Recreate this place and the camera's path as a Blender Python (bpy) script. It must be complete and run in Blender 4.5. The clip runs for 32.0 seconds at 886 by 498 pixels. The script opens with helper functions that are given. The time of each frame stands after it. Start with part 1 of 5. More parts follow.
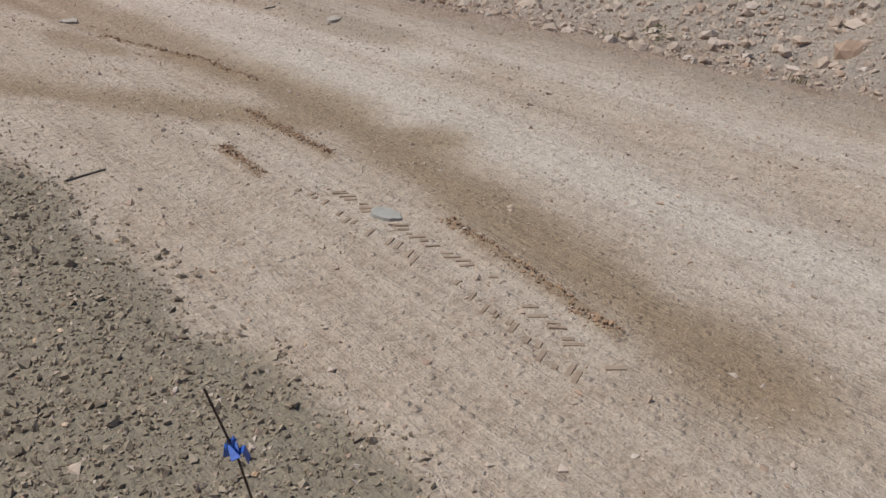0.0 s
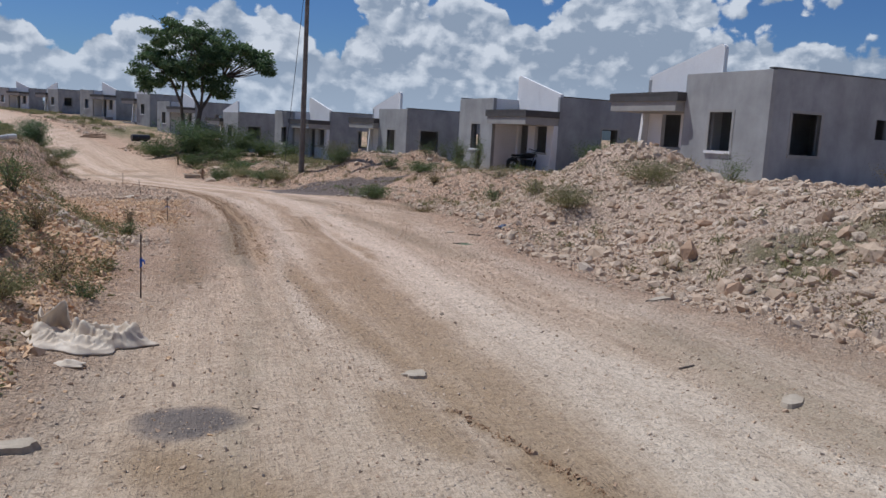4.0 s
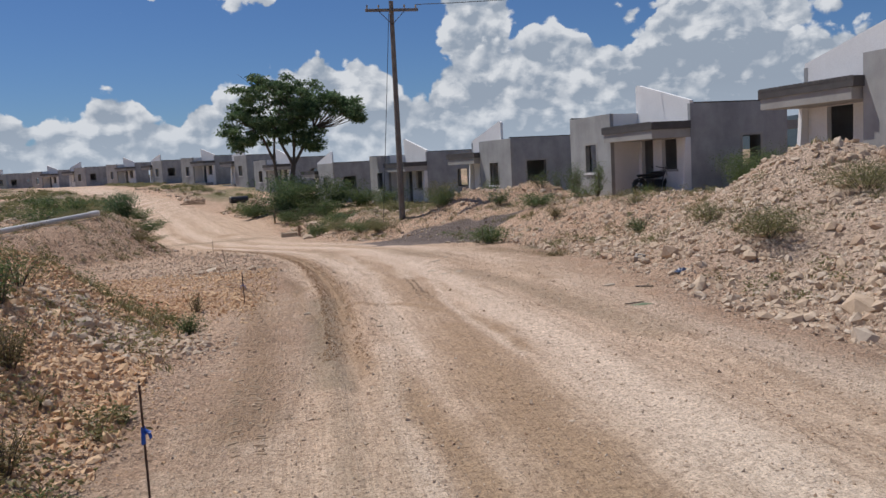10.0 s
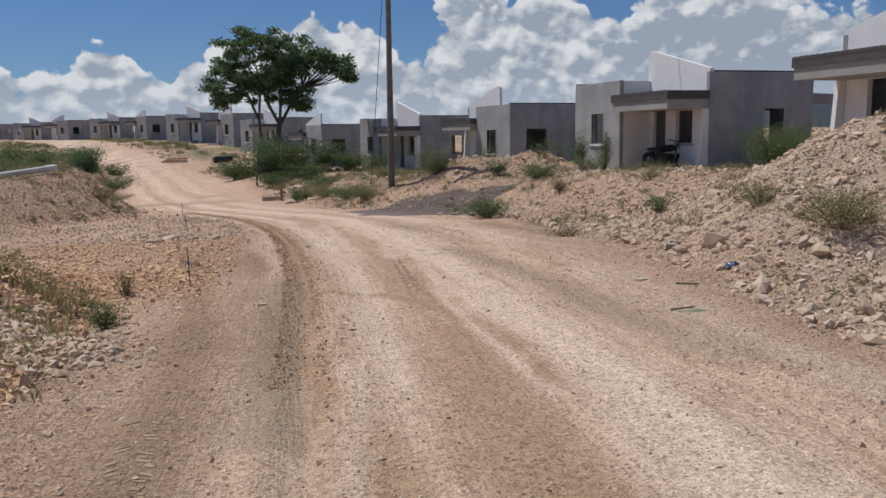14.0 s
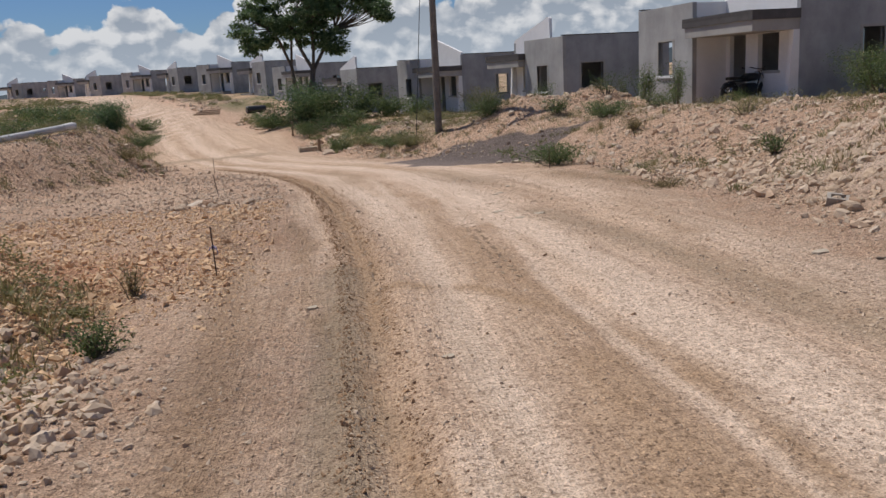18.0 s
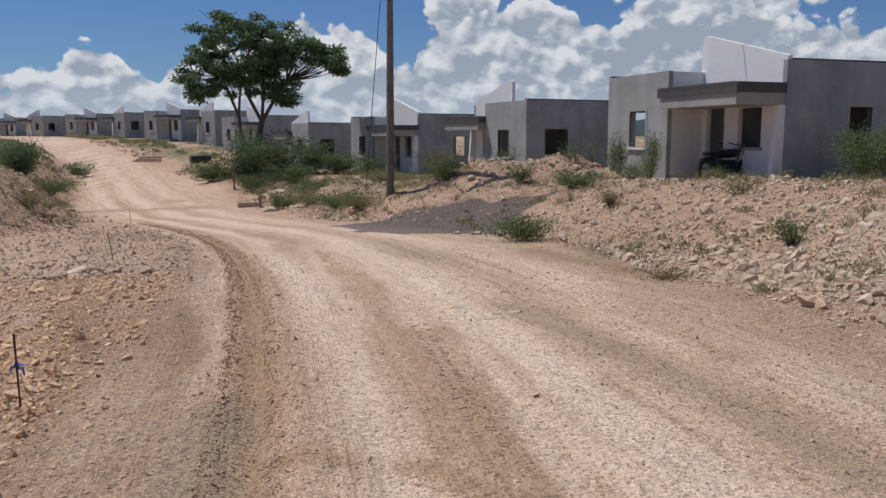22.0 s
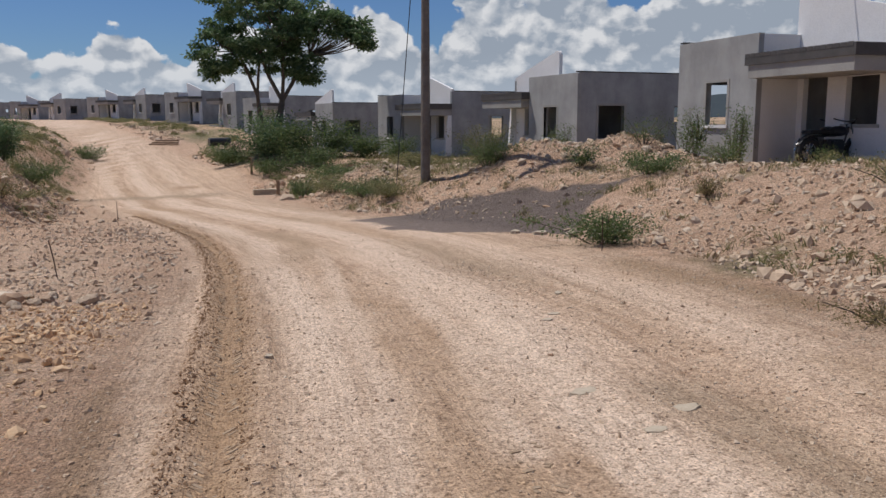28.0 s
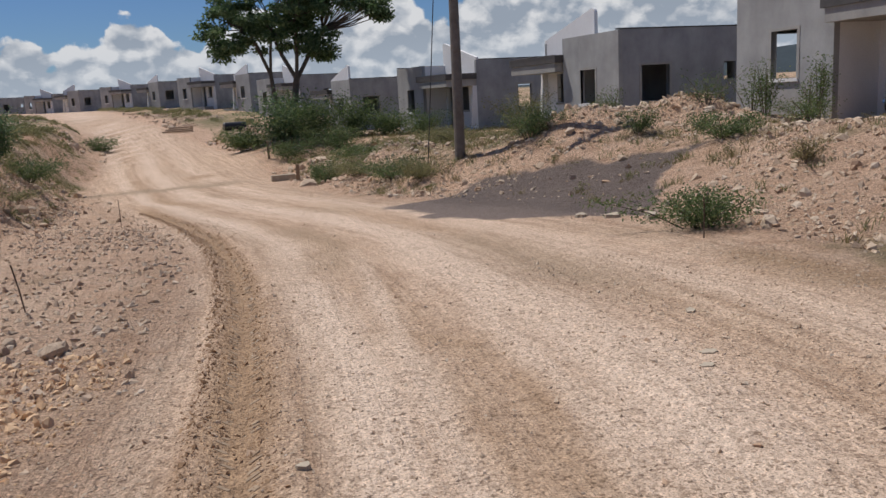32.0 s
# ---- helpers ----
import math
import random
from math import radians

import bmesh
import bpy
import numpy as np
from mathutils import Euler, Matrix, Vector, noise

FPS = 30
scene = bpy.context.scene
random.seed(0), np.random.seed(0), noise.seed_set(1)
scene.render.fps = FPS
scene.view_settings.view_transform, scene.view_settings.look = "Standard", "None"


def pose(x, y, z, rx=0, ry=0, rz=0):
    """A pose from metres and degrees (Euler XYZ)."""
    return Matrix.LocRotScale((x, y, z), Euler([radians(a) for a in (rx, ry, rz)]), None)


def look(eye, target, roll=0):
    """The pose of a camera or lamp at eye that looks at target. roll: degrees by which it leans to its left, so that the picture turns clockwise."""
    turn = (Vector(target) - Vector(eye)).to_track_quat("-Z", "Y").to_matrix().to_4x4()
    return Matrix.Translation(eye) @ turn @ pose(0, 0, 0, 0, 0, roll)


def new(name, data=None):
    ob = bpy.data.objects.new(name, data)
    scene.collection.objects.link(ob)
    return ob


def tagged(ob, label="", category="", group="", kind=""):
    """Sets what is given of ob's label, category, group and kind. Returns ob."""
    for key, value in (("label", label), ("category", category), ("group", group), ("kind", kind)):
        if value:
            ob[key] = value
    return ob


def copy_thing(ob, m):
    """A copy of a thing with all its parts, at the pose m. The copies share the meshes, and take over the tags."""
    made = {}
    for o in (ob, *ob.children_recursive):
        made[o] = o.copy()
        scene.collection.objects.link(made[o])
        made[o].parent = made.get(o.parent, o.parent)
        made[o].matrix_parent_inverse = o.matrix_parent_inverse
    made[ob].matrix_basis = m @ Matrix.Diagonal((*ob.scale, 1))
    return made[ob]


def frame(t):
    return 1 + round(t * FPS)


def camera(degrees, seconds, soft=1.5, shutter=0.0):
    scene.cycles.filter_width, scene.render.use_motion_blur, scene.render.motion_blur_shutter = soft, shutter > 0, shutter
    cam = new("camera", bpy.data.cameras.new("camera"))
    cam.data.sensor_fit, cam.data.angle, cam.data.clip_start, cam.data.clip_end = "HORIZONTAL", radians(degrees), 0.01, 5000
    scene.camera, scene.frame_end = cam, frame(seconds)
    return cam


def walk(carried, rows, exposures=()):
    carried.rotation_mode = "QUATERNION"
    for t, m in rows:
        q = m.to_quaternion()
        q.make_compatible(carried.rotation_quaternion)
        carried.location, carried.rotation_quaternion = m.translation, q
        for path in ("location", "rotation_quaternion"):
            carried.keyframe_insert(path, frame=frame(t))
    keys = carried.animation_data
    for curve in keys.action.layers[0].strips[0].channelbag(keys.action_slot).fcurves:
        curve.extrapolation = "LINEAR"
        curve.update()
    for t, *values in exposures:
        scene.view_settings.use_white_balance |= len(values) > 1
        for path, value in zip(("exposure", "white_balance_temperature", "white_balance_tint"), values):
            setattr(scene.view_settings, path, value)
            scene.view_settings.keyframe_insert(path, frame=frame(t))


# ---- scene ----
cam = camera(57.45, 32.0)
PATH = [
    (0, (0.000, 0.000, 1.653), (1.277, 1.260, 0.769), 4.50),
    (0.5, (0.310, 0.267, 1.650), (1.572, 1.562, 0.796), 4.74),
    (1, (0.694, 0.535, 1.626), (1.870, 1.926, 0.801), 3.13),
    (1.5, (0.895, 0.890, 1.615), (1.858, 2.454, 0.825), 6.59),
    (2, (1.047, 1.294, 1.640), (1.996, 2.902, 0.923), 6.74),
    (2.5, (1.137, 1.691, 1.639), (1.983, 3.472, 1.308), 4.20),
    (3, (1.198, 2.099, 1.638), (1.839, 3.979, 1.399), 3.02),
    (3.5, (1.218, 2.459, 1.632), (1.850, 4.335, 1.345), 3.20),
    (5.5, (1.515, 3.868, 1.613), (1.958, 5.800, 1.341), 0.16),
    (6, (1.504, 4.191, 1.593), (1.730, 6.160, 1.324), -0.84),
    (6.5, (1.510, 4.511, 1.602), (1.723, 6.483, 1.346), -1.64),
    (7, (1.557, 4.857, 1.590), (1.600, 6.843, 1.361), -2.72),
    (7.5, (1.572, 5.143, 1.566), (1.606, 7.131, 1.347), -3.39),
    (8, (1.619, 5.411, 1.572), (1.843, 7.387, 1.356), -2.99),
    (8.5, (1.703, 5.718, 1.565), (1.917, 7.695, 1.359), -3.34),
    (9, (1.724, 5.994, 1.546), (2.043, 7.958, 1.334), -3.32),
    (9.5, (1.697, 6.284, 1.549), (2.200, 8.208, 1.336), -2.80),
    (10, (1.755, 6.602, 1.549), (2.142, 8.554, 1.348), -3.15),
    (10.5, (1.779, 6.817, 1.508), (2.045, 8.790, 1.312), -3.00),
    (11, (1.796, 7.082, 1.504), (2.058, 9.056, 1.316), -2.91),
    (11.5, (1.866, 7.370, 1.496), (2.120, 9.346, 1.317), -2.94),
    (12, (1.942, 7.637, 1.481), (2.186, 9.614, 1.300), -2.77),
    (12.5, (1.981, 7.910, 1.466), (2.365, 9.864, 1.282), -1.85),
    (13, (2.045, 8.222, 1.442), (2.469, 10.168, 1.257), -1.84),
    (13.5, (2.113, 8.578, 1.432), (2.514, 10.523, 1.196), -1.68),
    (15.5, (2.175, 9.583, 1.484), (2.655, 11.500, 1.176), 1.47),
    (16, (2.192, 9.988, 1.457), (2.642, 11.912, 1.147), -2.12),
    (16.5, (2.131, 10.328, 1.436), (2.390, 12.289, 1.140), -2.70),
    (17, (2.079, 10.645, 1.435), (2.447, 12.586, 1.125), -2.31),
    (17.5, (2.090, 10.993, 1.412), (2.452, 12.932, 1.087), -4.10),
    (18, (2.073, 11.288, 1.381), (2.381, 13.221, 0.966), -3.36),
    (18.5, (2.136, 11.582, 1.387), (2.740, 13.440, 0.957), -1.25),
    (19, (2.248, 11.942, 1.351), (2.822, 13.812, 0.934), -1.61),
    (19.5, (2.305, 12.256, 1.315), (2.879, 14.129, 0.915), -0.92),
    (20, (2.361, 12.607, 1.326), (2.986, 14.476, 0.987), 1.00),
    (20.5, (2.448, 12.980, 1.328), (3.000, 14.880, 1.034), 0.70),
    (21, (2.440, 13.252, 1.298), (3.000, 15.151, 1.011), 1.21),
    (21.5, (2.473, 13.531, 1.286), (3.144, 15.394, 1.010), 1.27),
    (22, (2.536, 13.847, 1.278), (2.977, 15.779, 1.007), -0.05),
    (22.5, (2.559, 14.138, 1.273), (2.837, 16.102, 1.010), 0.40),
    (23, (2.579, 14.416, 1.271), (2.871, 16.377, 1.005), 0.42),
    (23.5, (2.611, 14.695, 1.267), (2.880, 16.659, 0.998), -0.20),
    (24, (2.637, 14.944, 1.260), (2.878, 16.897, 0.901), -0.47),
    (24.5, (2.655, 15.185, 1.256), (2.941, 17.132, 0.900), 0.10),
    (26.5, (2.684, 16.470, 1.165), (2.868, 18.431, 0.819), 0.10),
    (27, (2.747, 16.716, 1.145), (2.974, 18.672, 0.800), 0.23),
    (27.5, (2.797, 17.028, 1.140), (3.291, 18.937, 0.810), 0.40),
    (28, (2.847, 17.371, 1.134), (3.225, 19.310, 0.822), -0.27),
    (28.5, (2.823, 17.635, 1.119), (3.182, 19.579, 0.817), -0.80),
    (29, (2.810, 17.884, 1.111), (3.215, 19.820, 0.814), -1.18),
    (29.5, (2.845, 18.198, 1.104), (3.224, 20.141, 0.821), -1.59),
    (30, (2.866, 18.426, 1.075), (3.346, 20.335, 0.723), -1.16),
    (30.5, (2.854, 18.686, 1.079), (3.515, 20.536, 0.701), -0.15),
    (31, (2.868, 18.992, 1.081), (3.249, 20.918, 0.701), -2.48),
    (31.5, (2.850, 19.249, 1.064), (3.099, 21.199, 0.693), -3.14),
    (32, (2.811, 19.496, 1.078), (3.132, 21.434, 0.704), -3.27),
]
EXPOSURES = [(0, -0.15, 6050, 10), (2.2, -0.18, 6000, 10), (3.4, -0.12, 5800, 10), (7, 0.02, 6300, 10), (13, 0.02, 6350, 11), (18, 0.02, 6550, 11), (20.5, 0.04, 6250, 11), (23, 0.04, 6400, 11), (32, 0.0, 6500, 11)]
walk(cam, [(t, look(eye, target, roll)) for t, eye, target, roll in PATH], EXPOSURES)

# ---- sky, sun, exposure ----
SUN_EL, SUN_AZ = radians(64), radians(-43)          # azimuth from +y towards +x
SUN_DIR = Vector((math.sin(SUN_AZ) * math.cos(SUN_EL), math.cos(SUN_AZ) * math.cos(SUN_EL), math.sin(SUN_EL)))
sun = new("sun", bpy.data.lights.new("sun", "SUN"))
sun.data.energy, sun.data.angle, sun.data.color = 3.8, radians(0.53), (1.0, 0.96, 0.91)
sun.matrix_world = look(SUN_DIR * 200, (0, 0, 0))


def nd(nt, kind, where=None, **sets):
    """A shader node with its settings; inputs by name through the dict under key i."""
    n = nt.nodes.new(kind)
    given = sets.pop("i", {})
    if "operation" in sets:
        n.operation = sets["operation"]
    if "use_clamp" in sets:
        n.use_clamp = sets["use_clamp"]
    if "blend_type" in sets:
        n.blend_type = sets["blend_type"]
    if "feature" in sets:
        n.feature = sets["feature"]
    if "interpolation_type" in sets:
        n.interpolation_type = sets["interpolation_type"]
    if "attribute_name" in sets:
        n.attribute_name = sets["attribute_name"]
    for k, v in given.items():
        if hasattr(v, "is_output"):
            nt.links.new(v, n.inputs[k])
        else:
            n.inputs[k].default_value = v
    return n


def make_world():
    w = bpy.data.worlds.new("sky")
    scene.world = w
    w.use_nodes = True
    nt = w.node_tree
    nt.nodes.clear()
    sky = nt.nodes.new("ShaderNodeTexSky")
    sky.sky_type, sky.sun_disc, sky.sun_elevation, sky.sun_rotation = "NISHITA", False, SUN_EL, SUN_AZ
    sky.air_density, sky.dust_density, sky.ozone_density = 1.0, 0.1, 4.0
    co = nd(nt, "ShaderNodeTexCoord").outputs["Generated"]
    sep = nd(nt, "ShaderNodeSeparateXYZ", i={0: co})
    el = sep.outputs["Z"]

    def m(op, a, b=0.0, c=0.0, clamp=False):
        n = nd(nt, "ShaderNodeMath", i={0: a, 1: b, 2: c}, operation=op, use_clamp=clamp)
        return n.outputs[0]

    az = m("ARCTAN2", sep.outputs["X"], sep.outputs["Y"])

    def soft(v, a, b, lo=0.0, hi=1.0):
        return nd(nt, "ShaderNodeMapRange", interpolation_type="SMOOTHSTEP", i={0: v, 1: a, 2: b, 3: lo, 4: hi}).outputs[0]

    def billow(du, dv, seed):
        """Cauliflower relief of a cumulus, and its finer curls."""
        v = nd(nt, "ShaderNodeCombineXYZ", i={0: m("ADD", az, du), 1: m("MULTIPLY", m("ADD", el, dv), 1.15), 2: seed}).outputs[0]
        warp = nd(nt, "ShaderNodeTexNoise", i={"Vector": v, "Scale": 30.0, "Detail": 3.0, "Roughness": 0.55}).outputs["Color"]
        v = nd(nt, "ShaderNodeMixRGB", blend_type="ADD", i={0: 0.016, 1: v, 2: warp}).outputs[0]
        big = nd(nt, "ShaderNodeTexVoronoi", feature="SMOOTH_F1", i={"Vector": v, "Scale": 24.0, "Smoothness": 0.25}).outputs["Distance"]
        small = nd(nt, "ShaderNodeTexVoronoi", feature="SMOOTH_F1", i={"Vector": v, "Scale": 62.0, "Smoothness": 0.25}).outputs["Distance"]
        curl = nd(nt, "ShaderNodeTexNoise", i={"Vector": v, "Scale": 60.0, "Detail": 6.0, "Roughness": 0.62}).outputs[0]
        r = m("MULTIPLY_ADD", m("SUBTRACT", 0.42, big), 0.038, m("MULTIPLY", m("SUBTRACT", 0.42, small), 0.017))
        return m("MULTIPLY_ADD", m("SUBTRACT", curl, 0.5), 0.024, r)

    def layer(col, depth, seed, dim):
        """One bank of cumulus laid over what stands behind it; depth is the angle below its crest."""
        here, sunward = billow(0.0, 0.0, seed), billow(-0.006, 0.011, seed)
        h = m("ADD", depth, here)
        mask = soft(h, 0.0, 0.007)
        mass = nd(nt, "ShaderNodeTexNoise", i={"Vector": nd(nt, "ShaderNodeCombineXYZ", i={0: az, 1: m("MULTIPLY", el, 1.7), 2: seed + 5.0}).outputs[0], "Scale": 15.0, "Detail": 8.0, "Roughness": 0.6, "Distortion": 0.25}).outputs[0]
        lit = m("MULTIPLY_ADD", m("SUBTRACT", here, sunward), 46.0, 0.42 - dim)
        lit = m("ADD", lit, soft(h, 0.0, 0.035, 0.40, 0.0))
        lit = m("ADD", lit, soft(h, 0.03, 0.12, 0.0, -0.34))
        lit = m("ADD", lit, soft(mass, 0.45, 0.62, -0.3, 0.34))
        lit = m("ADD", lit, soft(az, 0.32, 0.52, 0.0, -0.22))
        lit = m("MULTIPLY_ADD", m("SUBTRACT", mass, 0.5), 0.6, lit, True)
        shade = nd(nt, "ShaderNodeMixRGB", i={0: lit, 1: (3.8, 4.45, 5.35, 1), 2: (8.5, 8.7, 8.95, 1)}).outputs[0]
        hazy = nd(nt, "ShaderNodeMapRange", i={0: el, 1: 0.0, 2: 0.08, 3: 0.5, 4: 0.0}).outputs[0]
        shade = nd(nt, "ShaderNodeMixRGB", i={0: hazy, 1: shade, 2: (5.9, 6.9, 8.0, 1)}).outputs[0]
        return nd(nt, "ShaderNodeMixRGB", i={0: mask, 1: col, 2: shade}).outputs[0]

    def puff(a, e, ra, re):
        """A single cloud about one direction, as depth below its edge."""
        u, v = m("DIVIDE", m("SUBTRACT", az, a), ra), m("DIVIDE", m("SUBTRACT", el, e), re)
        return m("MULTIPLY", m("SUBTRACT", 1.0, m("SQRT", m("MULTIPLY_ADD", u, u, m("MULTIPLY", v, v)))), re)

    # crest of the cumulus bank round the horizon: azimuth, sine of the elevation
    crest = ((-.75, .10), (-.5, .07), (-.4, .05), (-.355, .06), (-.297, .085), (-.26, .071), (-.214, .08), (-.198, .097), (-.166, .108), (-.146, .099),
             (-.136, .073), (-.105, .069), (-.082, .102), (-.068, .112), (-.03, .111), (.034, .137), (.06, .152), (.09, .150), (.138, .128), (.158, .096),
             (.188, .081), (.197, .12), (.222, .144), (.29, .161), (.345, .177), (.372, .144), (.432, .134), (.46, .168), (.498, .184), (.62, .15), (.70, .12), (.85, .113))
    rp = nt.nodes.new("ShaderNodeValToRGB")
    while len(rp.color_ramp.elements) < len(crest):
        rp.color_ramp.elements.new(0.5)
    for el_, (a, e) in zip(rp.color_ramp.elements, crest):
        el_.position, el_.color = (a + .75) / 1.6, (e * 5, e * 5, e * 5, 1)
    nt.links.new(m("DIVIDE", m("ADD", az, .75), 1.6), rp.inputs[0])
    top = m("MULTIPLY", nd(nt, "ShaderNodeSeparateXYZ", i={0: rp.outputs[0]}).outputs[0], 0.2)
    col = nd(nt, "ShaderNodeMixRGB", blend_type="MULTIPLY", i={0: 1.0, 1: sky.outputs[0], 2: (0.45, 0.585, 0.80, 1)}).outputs[0]
    wide = nd(nt, "ShaderNodeTexNoise", i={"Vector": co, "Scale": 3.1, "Detail": 3.0, "Roughness": 0.5}).outputs[0]
    aloft = m("MULTIPLY_ADD", m("SUBTRACT", wide, 0.60), 0.5, soft(el, 0.2, 0.36, -0.2, 0.0))
    far = m("MAXIMUM", puff(.25, .17, .05, .075), m("MAXIMUM", puff(.55, .165, .11, .045), m("MAXIMUM", puff(.02, .213, .11, .017), m("MAXIMUM", puff(-.372, .082, .042, .02), puff(.70, .165, .05, .011)))))
    col = layer(col, m("MAXIMUM", far, aloft), 3.0, 0.06)
    col = layer(col, m("SUBTRACT", top, el), 0.0, 0.0)
    bg = nd(nt, "ShaderNodeBackground", i={"Color": col, "Strength": 0.077})
    out = nd(nt, "ShaderNodeOutputWorld")
    nt.links.new(bg.outputs[0], out.inputs[0])


make_world()

# ---- materials ----
def material(name, rough=0.9, metal=0.0):
    mt = bpy.data.materials.new(name)
    mt.use_nodes = True
    nt = mt.node_tree
    nt.nodes.clear()
    out = nt.nodes.new("ShaderNodeOutputMaterial")
    b = nt.nodes.new("ShaderNodeBsdfPrincipled")
    b.inputs["Roughness"].default_value, b.inputs["Metallic"].default_value = rough, metal
    nt.links.new(b.outputs[0], out.inputs[0])
    return mt, nt, b


def ramp(nt, fac, *stops):
    r = nt.nodes.new("ShaderNodeValToRGB")
    while len(r.color_ramp.elements) < len(stops):
        r.color_ramp.elements.new(0.5)
    for e, (p, c) in zip(r.color_ramp.elements, stops):
        e.position, e.color = p, (*c, 1)
    nt.links.new(fac, r.inputs[0])
    return r.outputs[0]


def noise_of(nt, vec, scale, detail=4.0, rough=0.55):
    return nd(nt, "ShaderNodeTexNoise", i={"Vector": vec, "Scale": scale, "Detail": detail, "Roughness": rough}).outputs[0]


def mix(nt, fac, a, b, kind="MIX"):
    return nd(nt, "ShaderNodeMixRGB", blend_type=kind, i={0: fac, 1: a, 2: b}).outputs[0]


def bump(nt, b, height, strength, distance):
    n = nd(nt, "ShaderNodeBump", i={"Height": height, "Strength": strength, "Distance": distance})
    nt.links.new(n.outputs[0], b.inputs["Normal"])
    return n


def plain(name, c, c2=None, scale=6.0, rough=0.85, metal=0.0, relief=0.0, fine=60.0, per_object=0.0):
    """A surface of one colour that drifts to a second one, with fine grain."""
    mt, nt, b = material(name, rough, metal)
    co = nd(nt, "ShaderNodeTexCoord").outputs["Object"]
    c2 = c2 or tuple(v * 0.75 for v in c)
    col = ramp(nt, noise_of(nt, co, scale, 6.0, 0.6), (0.3, c), (0.7, c2))
    grain = noise_of(nt, co, fine, 3.0)
    col = mix(nt, 0.25, col, ramp(nt, grain, (0.3, (0.3, 0.3, 0.3)), (0.7, (1, 1, 1))), "MULTIPLY")
    if per_object:
        rnd = nd(nt, "ShaderNodeObjectInfo").outputs["Random"]
        col = mix(nt, per_object, col, ramp(nt, rnd, (0.0, (0.55, 0.5, 0.45)), (1.0, (1, 1, 1))), "MULTIPLY")
    nt.links.new(col, b.inputs["Base Color"])
    if relief:
        bump(nt, b, grain, 0.6, relief)
    return mt


def plaster(name, c, dark, streak=0.5):
    """Trowelled cement render: mottled, with damp clouds and faint run-off streaks."""
    mt, nt, b = material(name, 0.92)
    co = nd(nt, "ShaderNodeTexCoord").outputs["Object"]
    a = noise_of(nt, co, 0.9, 7.0, 0.62)
    sep = nd(nt, "ShaderNodeSeparateXYZ", i={0: co})
    v = nd(nt, "ShaderNodeCombineXYZ", i={0: nd(nt, "ShaderNodeMath", operation="MULTIPLY", i={0: sep.outputs[0], 1: 1.0}).outputs[0],
                                          1: nd(nt, "ShaderNodeMath", operation="MULTIPLY", i={0: sep.outputs[1], 1: 1.0}).outputs[0],
                                          2: nd(nt, "ShaderNodeMath", operation="MULTIPLY", i={0: sep.outputs[2], 1: 0.35}).outputs[0]}).outputs[0]
    s = noise_of(nt, v, 1.6, 5.0, 0.6)
    col = ramp(nt, a, (0.32, c), (0.68, dark))
    col = mix(nt, streak, col, ramp(nt, s, (0.30, (0.72, 0.72, 0.72)), (0.62, (1, 1, 1))), "MULTIPLY")
    g = noise_of(nt, co, 45.0, 4.0)
    col = mix(nt, 0.3, col, ramp(nt, g, (0.3, (0.55, 0.55, 0.55)), (0.7, (1, 1, 1))), "MULTIPLY")
    nt.links.new(col, b.inputs["Base Color"])
    bump(nt, b, g, 0.5, 0.006)
    return mt


def leaves(name, c, c2, c3):
    mt, nt, b = material(name, 0.55)
    rnd = nd(nt, "ShaderNodeNewGeometry").outputs["Random Per Island"]
    col = ramp(nt, rnd, (0.0, c), (0.55, c2), (1.0, c3))
    nt.links.new(col, b.inputs["Base Color"])
    b.inputs["Transmission Weight"].default_value = 0.0
    tr = nd(nt, "ShaderNodeBsdfTranslucent", i={"Color": col})
    ms = nd(nt, "ShaderNodeMixShader", i={0: 0.42, 1: b.outputs[0], 2: tr.outputs[0]})
    nt.links.new(ms.outputs[0], nt.nodes["Material Output"].inputs[0])
    return mt


def rock(name, pale, warm, red):
    mt, nt, b = material(name, 0.95)
    co = nd(nt, "ShaderNodeTexCoord").outputs["Object"]
    isl = nd(nt, "ShaderNodeNewGeometry").outputs["Random Per Island"]
    obj = nd(nt, "ShaderNodeObjectInfo").outputs["Random"]
    r = nd(nt, "ShaderNodeMath", operation="FRACT", i={0: nd(nt, "ShaderNodeMath", operation="ADD", i={0: isl, 1: obj}).outputs[0]}).outputs[0]
    col = ramp(nt, r, (0.0, pale), (0.45, warm), (0.8, tuple((p + w) / 2 for p, w in zip(pale, warm))), (1.0, red))
    n = noise_of(nt, co, 14.0, 6.0, 0.65)
    col = mix(nt, 0.55, col, ramp(nt, n, (0.3, (0.6, 0.55, 0.5)), (0.65, (1, 1, 1))), "MULTIPLY")
    nt.links.new(col, b.inputs["Base Color"])
    bump(nt, b, n, 0.7, 0.02)
    return mt


